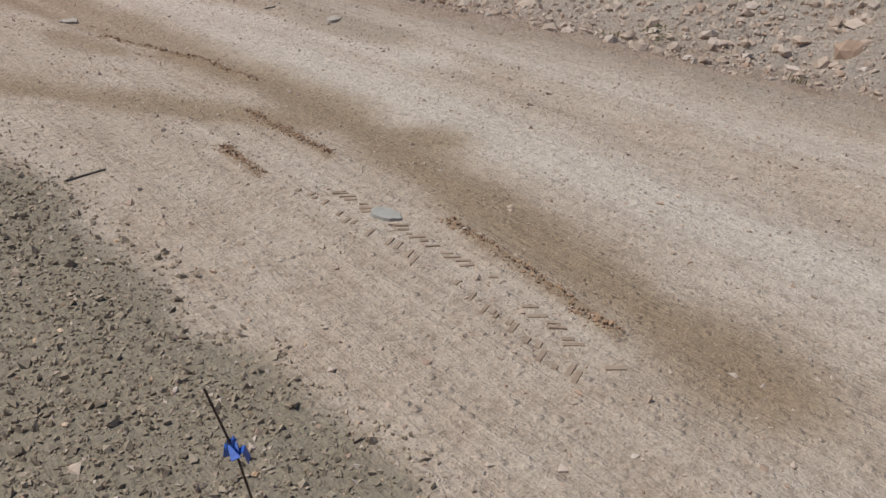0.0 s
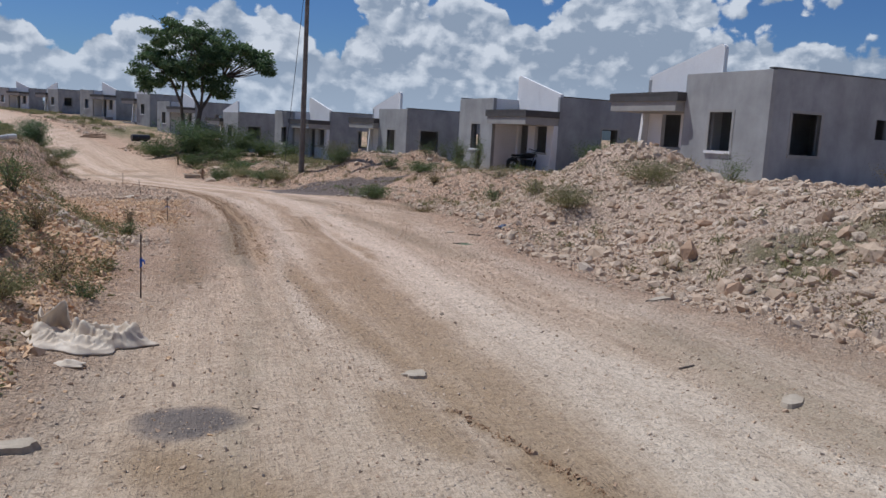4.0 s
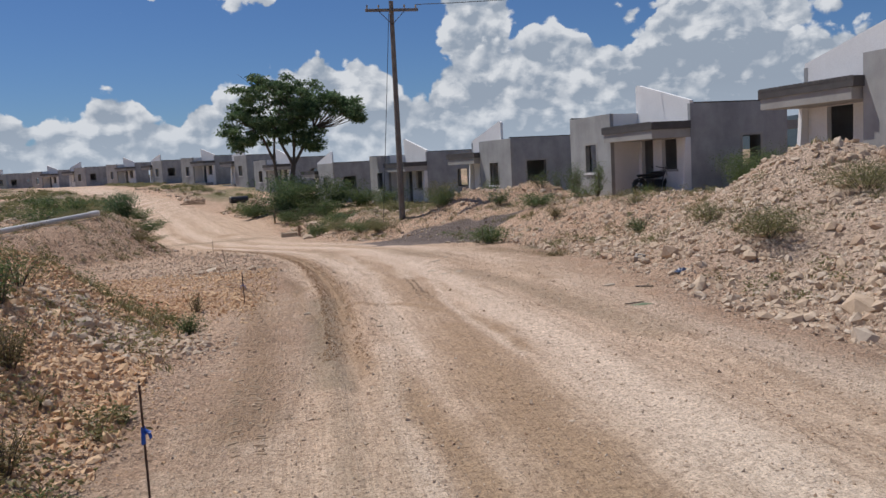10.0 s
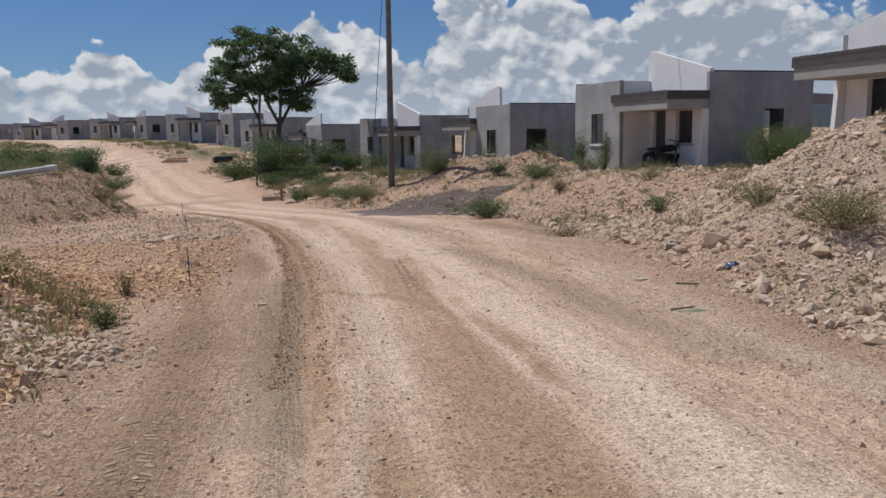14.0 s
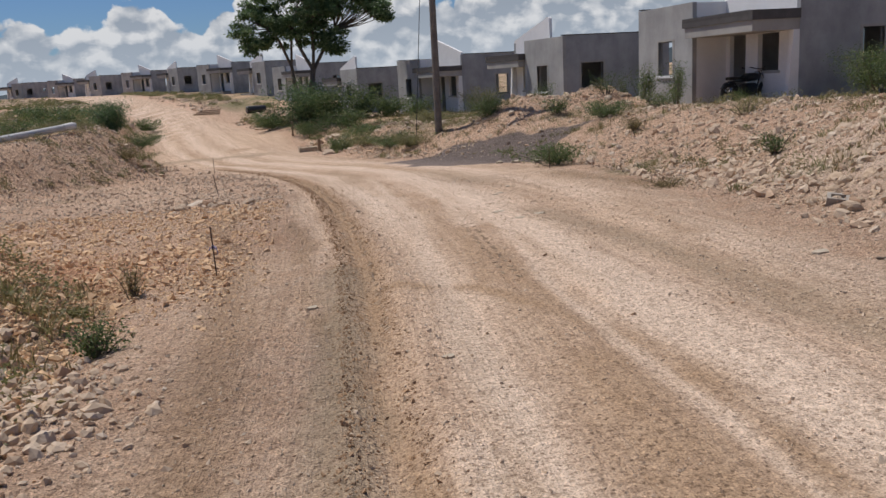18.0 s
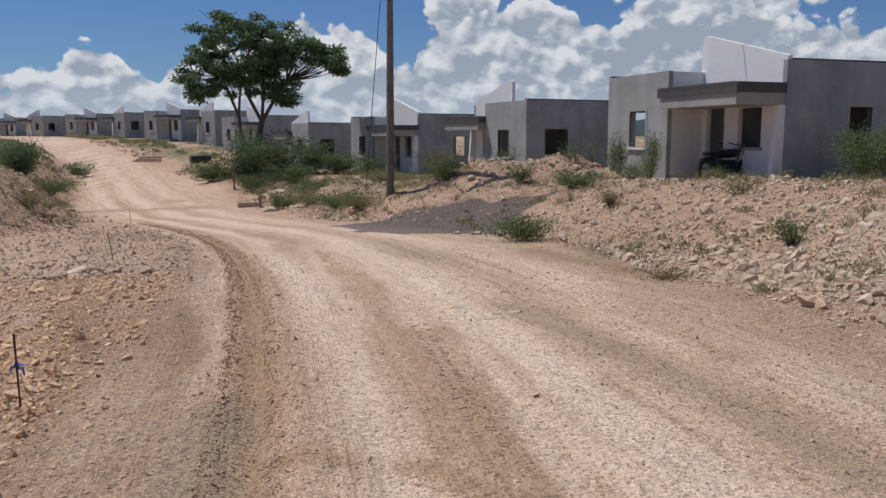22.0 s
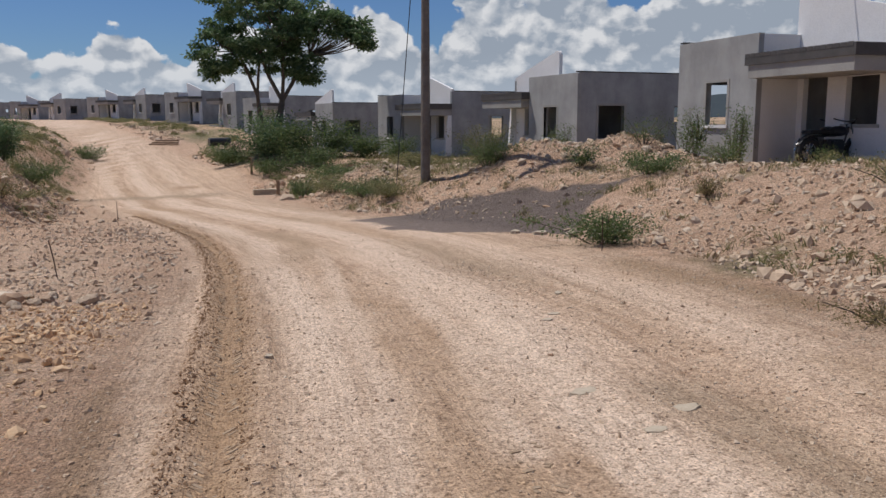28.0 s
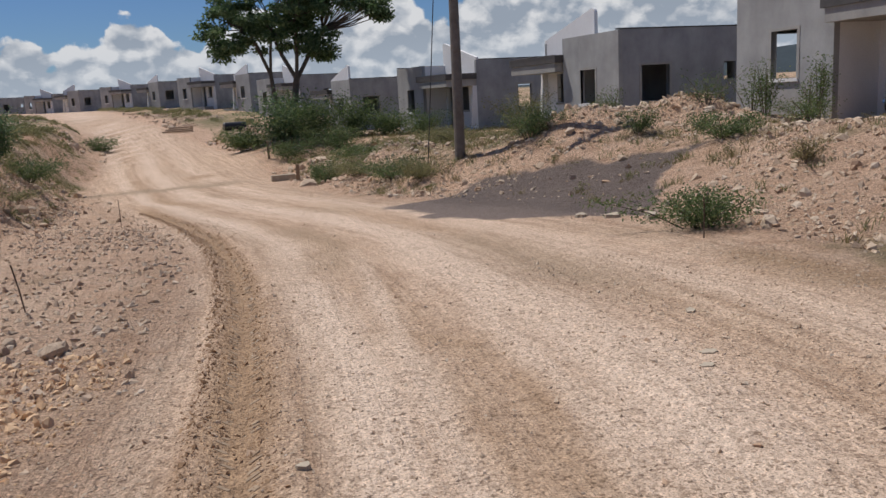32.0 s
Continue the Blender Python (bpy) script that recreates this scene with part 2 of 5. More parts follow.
def ground_material():
    """Marl and dug-up soil; the attributes tell which soil lies where and how far across the wheel tracks."""
    mt, nt, b = material("marl_ground", 0.95)
    co = nd(nt, "ShaderNodeTexCoord").outputs["Object"]
    at = lambda n: nd(nt, "ShaderNodeAttribute", attribute_name=n).outputs["Fac"]  # noqa: E731
    mth = lambda op, a, b=0.0, c=0.0: nd(nt, "ShaderNodeMath", operation=op, i={0: a, 1: b, 2: c}).outputs[0]  # noqa: E731
    n2, n3, n4 = (noise_of(nt, co, s, d, r) for s, d, r in ((2.3, 8, 0.66), (17.0, 6, 0.65), (85.0, 4, 0.65)))
    n5 = noise_of(nt, co, 6.0, 8, 0.68)
    sep = nd(nt, "ShaderNodeSeparateXYZ", i={0: co})
    lane = nd(nt, "ShaderNodeCombineXYZ", i={0: mth("MULTIPLY", at("across"), 5.5), 1: mth("MULTIPLY", sep.outputs[1], 0.32), 2: 0.0}).outputs[0]
    streak = noise_of(nt, lane, 1.0, 8, 0.66)
    fine_lane = nd(nt, "ShaderNodeCombineXYZ", i={0: mth("MULTIPLY", at("across"), 26.0), 1: mth("MULTIPLY", sep.outputs[1], 1.5), 2: 0.0}).outputs[0]
    streak2 = noise_of(nt, fine_lane, 1.0, 6, 0.65)
    col = ramp(nt, n2, (0.3, (0.480, 0.366, 0.262)), (0.52, (0.448, 0.332, 0.232)), (0.72, (0.400, 0.286, 0.192)))
    loose = ramp(nt, n2, (0.3, (0.53, 0.385, 0.27)), (0.5, (0.475, 0.325, 0.215)), (0.72, (0.39, 0.25, 0.155)))

    def lay(col, name, other, hard=0.35, grain=None, much=0.9):
        f = mth("ADD", at(name), mth("MULTIPLY_ADD", grain or n2, much, -0.5 * much))
        f = nd(nt, "ShaderNodeMapRange", interpolation_type="SMOOTHSTEP", i={0: f, 1: 0.5 - hard, 2: 0.5 + hard}).outputs[0]
        return mix(nt, f, col, other)

    lanes = ramp(nt, streak, (0.32, (0.60, 0.52, 0.44)), (0.46, (0.92, 0.89, 0.86)), (0.62, (1.16, 1.15, 1.14)))
    col = mix(nt, mth("MULTIPLY", at("road"), mth("MULTIPLY_ADD", at("dust"), -0.4, 0.75)), col, lanes, "MULTIPLY")
    lanes = ramp(nt, streak2, (0.34, (0.70, 0.66, 0.62)), (0.5, (1, 1, 1)), (0.68, (1.1, 1.1, 1.1)))
    col = mix(nt, mth("MULTIPLY", at("road"), mth("MULTIPLY_ADD", at("dust"), -0.3, 0.45)), col, lanes, "MULTIPLY")
    col = lay(col, "loose", loose)
    col = lay(col, "red", ramp(nt, n2, (0.3, (0.46, 0.265, 0.15)), (0.7, (0.34, 0.18, 0.095))), 0.4, n5, 0.8)
    col = lay(col, "pale", (0.56, 0.445, 0.335, 1), 0.5, streak, 0.7)
    col = lay(col, "brown", (0.30, 0.2, 0.114, 1), 0.55, n5, 0.6)
    col = lay(col, "grey", ramp(nt, n3, (0.3, (0.33, 0.258, 0.17)), (0.7, (0.185, 0.14, 0.087))), 0.4, n5, 0.7)
    col = lay(col, "black", ramp(nt, n3, (0.3, (0.185, 0.145, 0.12)), (0.7, (0.105, 0.083, 0.068))), 0.3)
    col = lay(col, "grass", ramp(nt, n3, (0.3, (0.22, 0.18, 0.085)), (0.7, (0.10, 0.105, 0.04))), 0.3)
    col = mix(nt, 0.4, col, ramp(nt, n3, (0.36, (0.55, 0.5, 0.45)), (0.5, (1, 1, 1)), (0.68, (1.12, 1.12, 1.12))), "MULTIPLY")
    col = mix(nt, 0.22, col, ramp(nt, n5, (0.36, (0.62, 0.57, 0.52)), (0.5, (1, 1, 1)), (0.66, (1.1, 1.1, 1.1))), "MULTIPLY")
    pebs = []
    for scale, amount in ((24.0, 0.4), (62.0, 1.0), (150.0, 1.0)):
        vor = nd(nt, "ShaderNodeTexVoronoi", i={"Vector": co, "Scale": scale, "Randomness": 1.0})
        tone = nd(nt, "ShaderNodeSeparateXYZ", i={0: vor.outputs["Color"]}).outputs[0]
        col = mix(nt, mth("MULTIPLY", mth("MULTIPLY_ADD", at("dust"), -0.62, 1.0), amount), col, ramp(nt, tone, (0.0, (0.5, 0.46, 0.42)), (0.14, (0.8, 0.78, 0.76)), (0.3, (0.98, 0.98, 0.98)), (0.8, (1.04, 1.04, 1.04)), (0.92, (1.17, 1.16, 1.15))), "MULTIPLY")
        edge = nd(nt, "ShaderNodeMapRange", interpolation_type="SMOOTHSTEP", i={0: vor.outputs["Distance"], 1: 0.1, 2: 0.55, 3: 1.0, 4: 0.0}).outputs[0]
        pebs.append(mth("MULTIPLY", mth("MULTIPLY", edge, mth("POWER", tone, 2.5)), 24.0 / scale))
    col = mix(nt, mth("MULTIPLY_ADD", at("dust"), -0.4, 0.75), col, ramp(nt, n4, (0.36, (0.62, 0.58, 0.54)), (0.5, (1, 1, 1)), (0.66, (1.12, 1.12, 1.12))), "MULTIPLY")
    col = mix(nt, 1.0, col, mix(nt, at("dust"), (1.41, 1.395, 1.43, 1), (1.27, 1.355, 1.385, 1)), "MULTIPLY")
    nt.links.new(col, b.inputs["Base Color"])
    h = mth("ADD", mth("MULTIPLY", mth("ADD", mth("ADD", pebs[0], pebs[1]), pebs[2]), 0.9), mth("MULTIPLY_ADD", n3, 0.8, mth("MULTIPLY", n4, 0.5)))
    h = mth("MULTIPLY_ADD", n5, mth("MULTIPLY_ADD", at("loose"), 1.6, 0.7), h)
    h = mth("MULTIPLY_ADD", mth("MULTIPLY", streak2, at("road")), 1.2, h)
    h = mth("MULTIPLY", h, mth("MULTIPLY_ADD", at("loose"), 1.6, 1.0))
    bump(nt, b, h, 1.0, 0.02)
    return mt


M_GROUND = ground_material()
M_STONE = rock("marl_stone", (0.64, 0.525, 0.405), (0.55, 0.41, 0.285), (0.47, 0.31, 0.20))
M_PLASTER = plaster("cement_render", (0.45, 0.46, 0.465), (0.30, 0.307, 0.312), 0.7)
M_PLASTER_FRONT = plaster("cement_render_front", (0.47, 0.468, 0.455), (0.335, 0.333, 0.325), 0.65)
M_WHITE = plaster("white_wall_paint", (0.87, 0.865, 0.855), (0.80, 0.79, 0.775), 0.12)
M_FASCIA = plain("fascia_board", (0.11, 0.10, 0.095), (0.07, 0.065, 0.06), 3.0, 0.7)
M_BEAM = plaster("porch_beam_concrete", (0.44, 0.425, 0.395), (0.34, 0.325, 0.30), 0.3)
M_SLAB = plaster("roof_concrete", (0.35, 0.34, 0.32), (0.24, 0.235, 0.22), 0.2)
M_COPING = plain("roof_edge_felt", (0.06, 0.06, 0.062), (0.09, 0.088, 0.085), 3.0, 0.8)
M_POLE = plain("weathered_pole", (0.23, 0.205, 0.18), (0.14, 0.12, 0.10), 5.0, 0.85, relief=0.01)
M_WIRE = plain("cable_sheath", (0.03, 0.03, 0.032), rough=0.6)
M_IRON = plain("rusty_rod", (0.06, 0.04, 0.03), (0.10, 0.055, 0.035), 20.0, 0.7)
M_BLUE = plain("blue_tape", (0.05, 0.16, 0.55), (0.04, 0.11, 0.42), 9.0, 0.4)
M_TREE = leaves("tree_leaf", (0.065, 0.12, 0.05), (0.115, 0.185, 0.078), (0.21, 0.28, 0.13))
M_WEED = leaves("weed_leaf", (0.16, 0.17, 0.065), (0.235, 0.225, 0.095), (0.34, 0.30, 0.15))
M_BUSH = leaves("bush_leaf", (0.075, 0.12, 0.04), (0.125, 0.178, 0.062), (0.215, 0.25, 0.10))
M_DRY = leaves("dry_leaf", (0.25, 0.19, 0.09), (0.19, 0.17, 0.07), (0.36, 0.27, 0.14))
M_BARK = plain("bark", (0.17, 0.135, 0.105), (0.10, 0.08, 0.06), 7.0, 0.9, relief=0.02)
M_SACK = plain("woven_plastic", (0.74, 0.64, 0.51), (0.58, 0.46, 0.33), 7.0, 0.75, relief=0.001, fine=300.0)
M_PVC = plain("pvc", (0.74, 0.73, 0.69), (0.62, 0.60, 0.55), 3.0, 0.4)
M_TIMBER = plain("rough_timber", (0.38, 0.27, 0.17), (0.27, 0.18, 0.11), 8.0, 0.85, relief=0.006)
M_RUBBER = plain("black_rubber", (0.02, 0.02, 0.02), rough=0.75)
M_BLACK = plain("black_enamel", (0.025, 0.025, 0.028), rough=0.35)
M_CHROME = plain("bright_steel", (0.6, 0.6, 0.6), rough=0.25, metal=1.0)
M_BLOCK = plain("concrete_block", (0.42, 0.375, 0.32), (0.32, 0.28, 0.235), 12.0, 0.95, relief=0.006)
M_HILL = plain("far_woodland", (0.02, 0.034, 0.042), (0.03, 0.046, 0.052), 0.02, 0.95, fine=0.08)

def smooth(a, b, t):
    t = np.clip((np.asarray(t, float) - a) / (b - a), 0.0, 1.0)
    return t * t * (3 - 2 * t)


def line(knots, y):
    """A smooth curve through a few (y, value) knots."""
    ky, kv = zip(*knots)
    y = np.asarray(y, float)
    return sum(w * np.interp(y + d, ky, kv) for d, w in ((-3, .15), (-1.5, .2), (0, .3), (1.5, .2), (3, .15)))


ROAD_Z = ((-60, .5), (-10, .05), (8, -.03), (14, -.18), (19, -.33), (24, -.46), (28, -.6), (35, -.97), (42, -1.32), (49, -1.52),
          (56, -1.42), (66, -1.0), (80, -.2), (100, .8), (125, 1.45), (160, 1.7), (260, 2.2), (900, 3.0))
TOE_LEFT = ((-60, -3), (-3, -2.2), (4, -.2), (9, .75), (18, .65), (20.5, -.3), (23.5, -3.8), (28, -5), (31, -3.4), (34.5, -1.7),
            (40, -2.4), (44, -3.9), (49, -4.9), (56, -5.9), (70, -8.7), (85, -14), (100, -20), (120, -28), (160, -42), (300, -80))
BANK = ((-60, .2), (-2, .2), (4, .55), (8, 1.0), (17, 1.1), (22, .9), (28, .7), (35, 1.25), (40, 1.5), (48, 1.8), (57, 1.75), (70, 1.2), (100, .3), (900, 0))
TOE_RIGHT = ((-60, 9), (0, 8.0), (3, 7.4), (7, 6.9), (11, 6.4), (15, 6.6), (18, 7.0), (22, 7.7), (26, 7.9), (31, 7.6), (35, 5.6), (38, 4.0), (44, 3.2),
             (50, 1.9), (57, 1.2), (66, -1.8), (86, -8), (94, -11), (115, -17), (150, -29), (300, -70))
PAD = ((-60, .6), (18, .6), (28, .5), (34, .1), (40, .0), (47, -.42), (60, -.65), (73, -.8), (90, .1), (110, 1.1), (140, 1.6), (900, 3))
RIDGE = ((-60, .5), (-2, .8), (6, .85), (10, .85), (13, .5), (16, .3), (20, .15), (22, .0), (30, 0), (900, 0))
# heaps of dug-up marl: x, y, height, radius across, radius along
HEAPS = ((11.4, 20.1, .98, 2.3, 2.1), (8.5, 18.0, .5, 1.2, 1.7), (8.9, 37.0, .62, 1.7, 1.6), (11.6, 37.0, .7, 1.6, 1.5), (5.2, 42.0, .7, 1.7, 2.0),
         (6.5, 38.6, .25, 1.2, 1.4), (2.2, 58.0, .6, 3.0, 5.0), (-4.6, 35.5, .25, 2.2, 4.0))


def ground_z(x, y):
    x, y = np.asarray(x, float), np.asarray(y, float)
    z = line(ROAD_Z, y)
    tl, tr, pad = line(TOE_LEFT, y), line(TOE_RIGHT, y), line(PAD, y)
    z = z + line(BANK, y) * smooth(0, 2.2, tl - x)
    r = smooth(0, 5.0, x - tr)
    z = z * (1 - r) + (pad - .03) * r
    z = z + line(RIDGE, y) * smooth(.3, 5.4, x - tr) * (1 - smooth(6.0, 9.0, x - tr))
    for hx, hy, h, rx, ry in HEAPS:
        d = ((x - hx) / rx) ** 2 + ((y - hy) / ry) ** 2
        z = z + h * np.exp(-d * 1.3)
    return z


# ---- ground ----
def vnoise(x, y, scale, seed):
    """Smooth lattice noise in -1..1."""
    x, y = np.asarray(x, float) / scale, np.asarray(y, float) / scale
    xi, yi = np.floor(x), np.floor(y)
    fx, fy = x - xi, y - yi
    fx, fy = fx * fx * (3 - 2 * fx), fy * fy * (3 - 2 * fy)

    def h(a, b):
        v = np.sin(a * 127.1 + b * 311.7 + seed * 74.7) * 43758.5453
        return (v - np.floor(v)) * 2 - 1
    return (h(xi, yi) * (1 - fx) + h(xi + 1, yi) * fx) * (1 - fy) + (h(xi, yi + 1) * (1 - fx) + h(xi + 1, yi + 1) * fx) * fy


# the worn rut that bends left, and the belts of the carriageway beside it
RUT = ((-20, 1.2), (0, 1.6), (6, 2.0), (10, 2.15), (14, 2.3), (19, 2.55), (23, 2.44), (26.4, 2.25), (30, 1.8), (34.7, .5), (40, -1.3), (47, -3.4), (60, -6.6), (80, -11.5), (110, -22.5), (160, -37), (300, -75))


def belt(s, at, half):
    return np.exp(-((s - at) / half) ** 2)


def off_line(pts, x, y):
    """Distance from a bent line."""
    best = np.full(np.shape(x), 1e9)
    for (ax, ay), (bx, by) in zip(pts, pts[1:]):
        t = np.clip(((x - ax) * (bx - ax) + (y - ay) * (by - ay)) / ((bx - ax) ** 2 + (by - ay) ** 2), 0, 1)
        best = np.minimum(best, np.hypot(x - ax - t * (bx - ax), y - ay - t * (by - ay)))
    return best


# damp brown streaks: line, half width, strength
STREAKS = ((((3.1, 6.4), (3.3, 5.1), (3.15, 3.7), (2.9, 2.6), (2.75, 1.7), (2.6, .9)), .3, 1.15), (((1.25, 6.8), (1.85, 5.75), (2.45, 4.95), (3.1, 4.15), (3.45, 3.6)), .24, 1.05),
           (((2.1, 17), (2.6, 12.5), (2.75, 9.5), (3.0, 7.6), (3.15, 6.4)), .17, .95), (((2.6, 7.6), (2.7, 6.6)), .22, .9), (((3.5, 24), (3.48, 20.5), (3.42, 18.5), (3.5, 15)), .2, .6),
           (((3.9, 24.5), (4.0, 21.8), (4.22, 19.8), (4.26, 17)), .09, .7), (((1.8, 22.4), (1.95, 19.7), (2.0, 17.5)), .12, .6), 
           (((.9, 24), (.8, 21.8), (1.3, 19.5)), .25, .75), (((3.3, 5.6), (3.25, 8.5), (3.3, 11), (3.42, 13.5), (3.6, 15.5)), .42, .85), (((2.41, 17.8), (3.3, 17.45), (3.75, 16.4), (4.02, 15.5), (4.03, 14.6), (3.85, 13.7)), .15, 1.0), (((3.9, 23.5), (3.8, 20.5), (3.58, 18.9), (3.45, 17.6)), .2, .8), (((1.3, 19.2), (1.4, 16.7), (1.46, 14.3), (1.4, 12)), .26, .75), (((1.75, 22.2), (2.0, 20.4), (1.9, 19.2)), .14, .8), (((3.3, 24.9), (3.75, 24.3), (4.05, 23.2)), .16, .75), (((6.9, 26.3), (7.1, 24.7), (7.4, 23.6)), .35, .95), (((6.3, 21.8), (5.9, 19)), .25, .6), (((-3.2, 52.2), (-.8, 51.5)), .35, .9))
# thrown-up ridges of dark soil: line, height
# dusty pale belts and grey gravel belts of the carriageway: line, half width, strength
PALES = ((((4.85, 5.2), (4.46, 7.3), (4.15, 9.4), (4.2, 11.5), (4.27, 14), (4.35, 16.5), (4.5, 20), (4.4, 24)), .36, 1.0), (((3.3, 29), (3.36, 22), (3.2, 19.4), (3.06, 17.6), (2.97, 15.6), (2.94, 13.8)), .16, .85),
         (((4.34, 22), (4.17, 19.5), (3.9, 17.5), (3.84, 15.5), (3.82, 13.5)), .08, .9), (((4.05, 25.5), (4.05, 22.5), (3.94, 20.8)), .2, .8), (((2.45, 9.5), (2.4, 12), (2.7, 14.5)), .14, .7), (((3.6, 31), (4.0, 26.5)), .3, .7))
GREYS = ((((1.5, 6.4), (1.75, 8.2), (2.0, 10.3), (2.1, 12.4), (2.1, 13.2)), .2, .42), (((2.12, 13), (2.1, 15), (2.2, 17), (2.28, 18.6)), .26, .68), (((2.6, 32), (3.1, 30), (2.95, 27.6)), .45, .4), (((-4.0, 46), (-1.5, 47.2), (.3, 47.8)), .9, .7), (((5.4, 14), (5.3, 18), (5.0, 21.5)), .5, .5), (((5.2, 6.2), (5.4, 9)), .5, .5))
WINDROWS = ((((2.6, 2.55), (2.51, 1.96), (2.42, 1.4)), .03), (((2.25, 4.1), (2.19, 3.6)), .025), (((2.78, 4.7), (2.74, 4.2), (2.69, 3.65)), .02), (((2.88, 7.3), (3.13, 6.36), (3.27, 5.4)), .035))


def soils(x, y):
    """Which soil lies where, each 0 to 1."""
    s = x - line(RUT, y)
    tl, tr = line(TOE_LEFT, y), line(TOE_RIGHT, y)
    w = s + vnoise(x, y, 3.0, 1) * .18 + vnoise(x, y, 9.0, 2) * .25
    road = smooth(-.2, .6, x - tl) * (1 - smooth(-.6, .5, x - tr))
    pale = road * np.clip((.3 + .5 * smooth(18, 24, y)) * belt(w, .65, .3) + .7 * belt(w, 2.1, .5) + .5 * belt(w, 3.7, .5) + .2 * belt(w, -.45, .25), 0, 1)
    brown = road * np.clip(1.1 * belt(s, .0, .24) * smooth(11, 15, y) * (1 - smooth(36, 44, y)) + .8 * belt(w, 1.2, .32) + .45 * belt(w, 2.95, .35) + .45 * belt(w, -.95, .35), 0, 1)
    brown = brown * (.55 + .45 * vnoise(x, y, 4.5, 5))
    brown *= smooth(8, 14, y)
    brown = np.maximum(brown, 1.05 * road * belt(s, .0, .2) * smooth(14, 18, y) * (1 - smooth(36, 44, y)) * (1 + .25 * vnoise(x, y, .6, 64)))
    for pts, half, much in STREAKS:
        brown = np.maximum(brown, .88 * much * np.exp(-(off_line(pts, x, y) / half / (1 + .4 * vnoise(x, y, .5, 61))) ** 2 * .8))
    for pts, half, much in PALES:
        f = np.exp(-(off_line(pts, x, y) / half / (1 + .35 * vnoise(x, y, .5, 66))) ** 2)
        pale, brown = np.maximum(pale, .8 * much * f), brown * (1 - .6 * f)
    for pts, high in WINDROWS:
        brown = np.maximum(brown, 1.1 * np.exp(-(off_line(pts, x, y) / .04) ** 2))
    pale = np.maximum(pale, .62 * smooth(-.6, 1.2, x - tr) * (1 - smooth(21, 25, y)))
    grey = road * np.clip(.55 * belt(w, 3.0, .7) * smooth(12, 18, y) * (.4 + .6 * vnoise(x, y, 2.2, 16)) + .6 * belt(w, .35, .28) * (.5 + .5 * vnoise(x, y, 5, 6)) + .75 * (1 - smooth(1.0, 1.35, x + .12 * vnoise(x, y, .35, 62))) * (1 - smooth(4.2, 5.6, y)) * 1.6 + .3 * belt(w, 4.6, .5), 0, 1)
    for pts, half, much in GREYS:
        f = np.exp(-(off_line(pts, x, y) / half / (1 + .3 * vnoise(x, y, .6, 67))) ** 2)
        grey, pale = np.maximum(grey, much * f), pale * (1 - .7 * f)
    loose = np.clip(1 - road + .55 * smooth(0, 1.4, x - tr + 1.6), 0, 1)
    loose = np.maximum(loose, .8 * smooth(.2, .8, -w) * smooth(9, 13, y) * (.7 + .4 * vnoise(x, y, 1.6, 63)))
    patch = ((4.2, 34.7), (4.6, 32.3), (5.7, 31.0), (7.4, 30.0), (8.9, 32.5), (10.4, 33.2), (8.4, 34.7), (6.6, 36.3), (4.2, 34.7))
    inside = np.zeros(np.shape(x), bool)
    for (ax, ay), (bx, by) in zip(patch, patch[1:]):
        inside ^= ((ay > y) != (by > y)) & (x < ax + (y - ay) * (bx - ax) / (by - ay))
    rim = off_line(patch, x, y) * np.where(inside, 1, -1) + vnoise(x, y, .8, 9) * .25 + vnoise(x, y, .3, 10) * .12
    black = smooth(-.25, .35, rim)
    black = np.maximum(black, .75 * (1 - smooth(.5, 1.0, np.hypot((x - 1.35) / .45, (y - 7.3) / .35) + vnoise(x, y, .3, 4) * .2)))
    grass = np.clip((vnoise(x, y, 2.6, 11) * .6 + vnoise(x, y, 1.1, 12) * .4 - .2) * 1.5, 0, .62) * loose
    grass = np.maximum(grass, .75 * smooth(.4, 2.5, tl - x) * smooth(30, 37, y) * np.clip(.6 + .8 * vnoise(x, y, 3, 14) + .4 * vnoise(x, y, .9, 15), 0, 1.2))
    grass = np.maximum(grass, .8 * smooth(.5, 2.5, x - tr) * smooth(36, 40, y) * (.6 + .4 * vnoise(x, y, 2, 13)))
    red = np.exp(-((x + .5) / 1.1) ** 2 - ((y - 18.6) / 2.2) ** 2) + .8 * np.exp(-((x - 7.9) / .8) ** 2 - ((y - 16.9) / 1.0) ** 2) + .45 * loose * smooth(.1, .6, vnoise(x, y, 2.2, 68)) * (x < 2)
    return dict(red=red, pale=pale, brown=brown, grey=grey, loose=loose, black=black, grass=grass, road=road, across=s, dust=1 - smooth(4, 15, y)), road


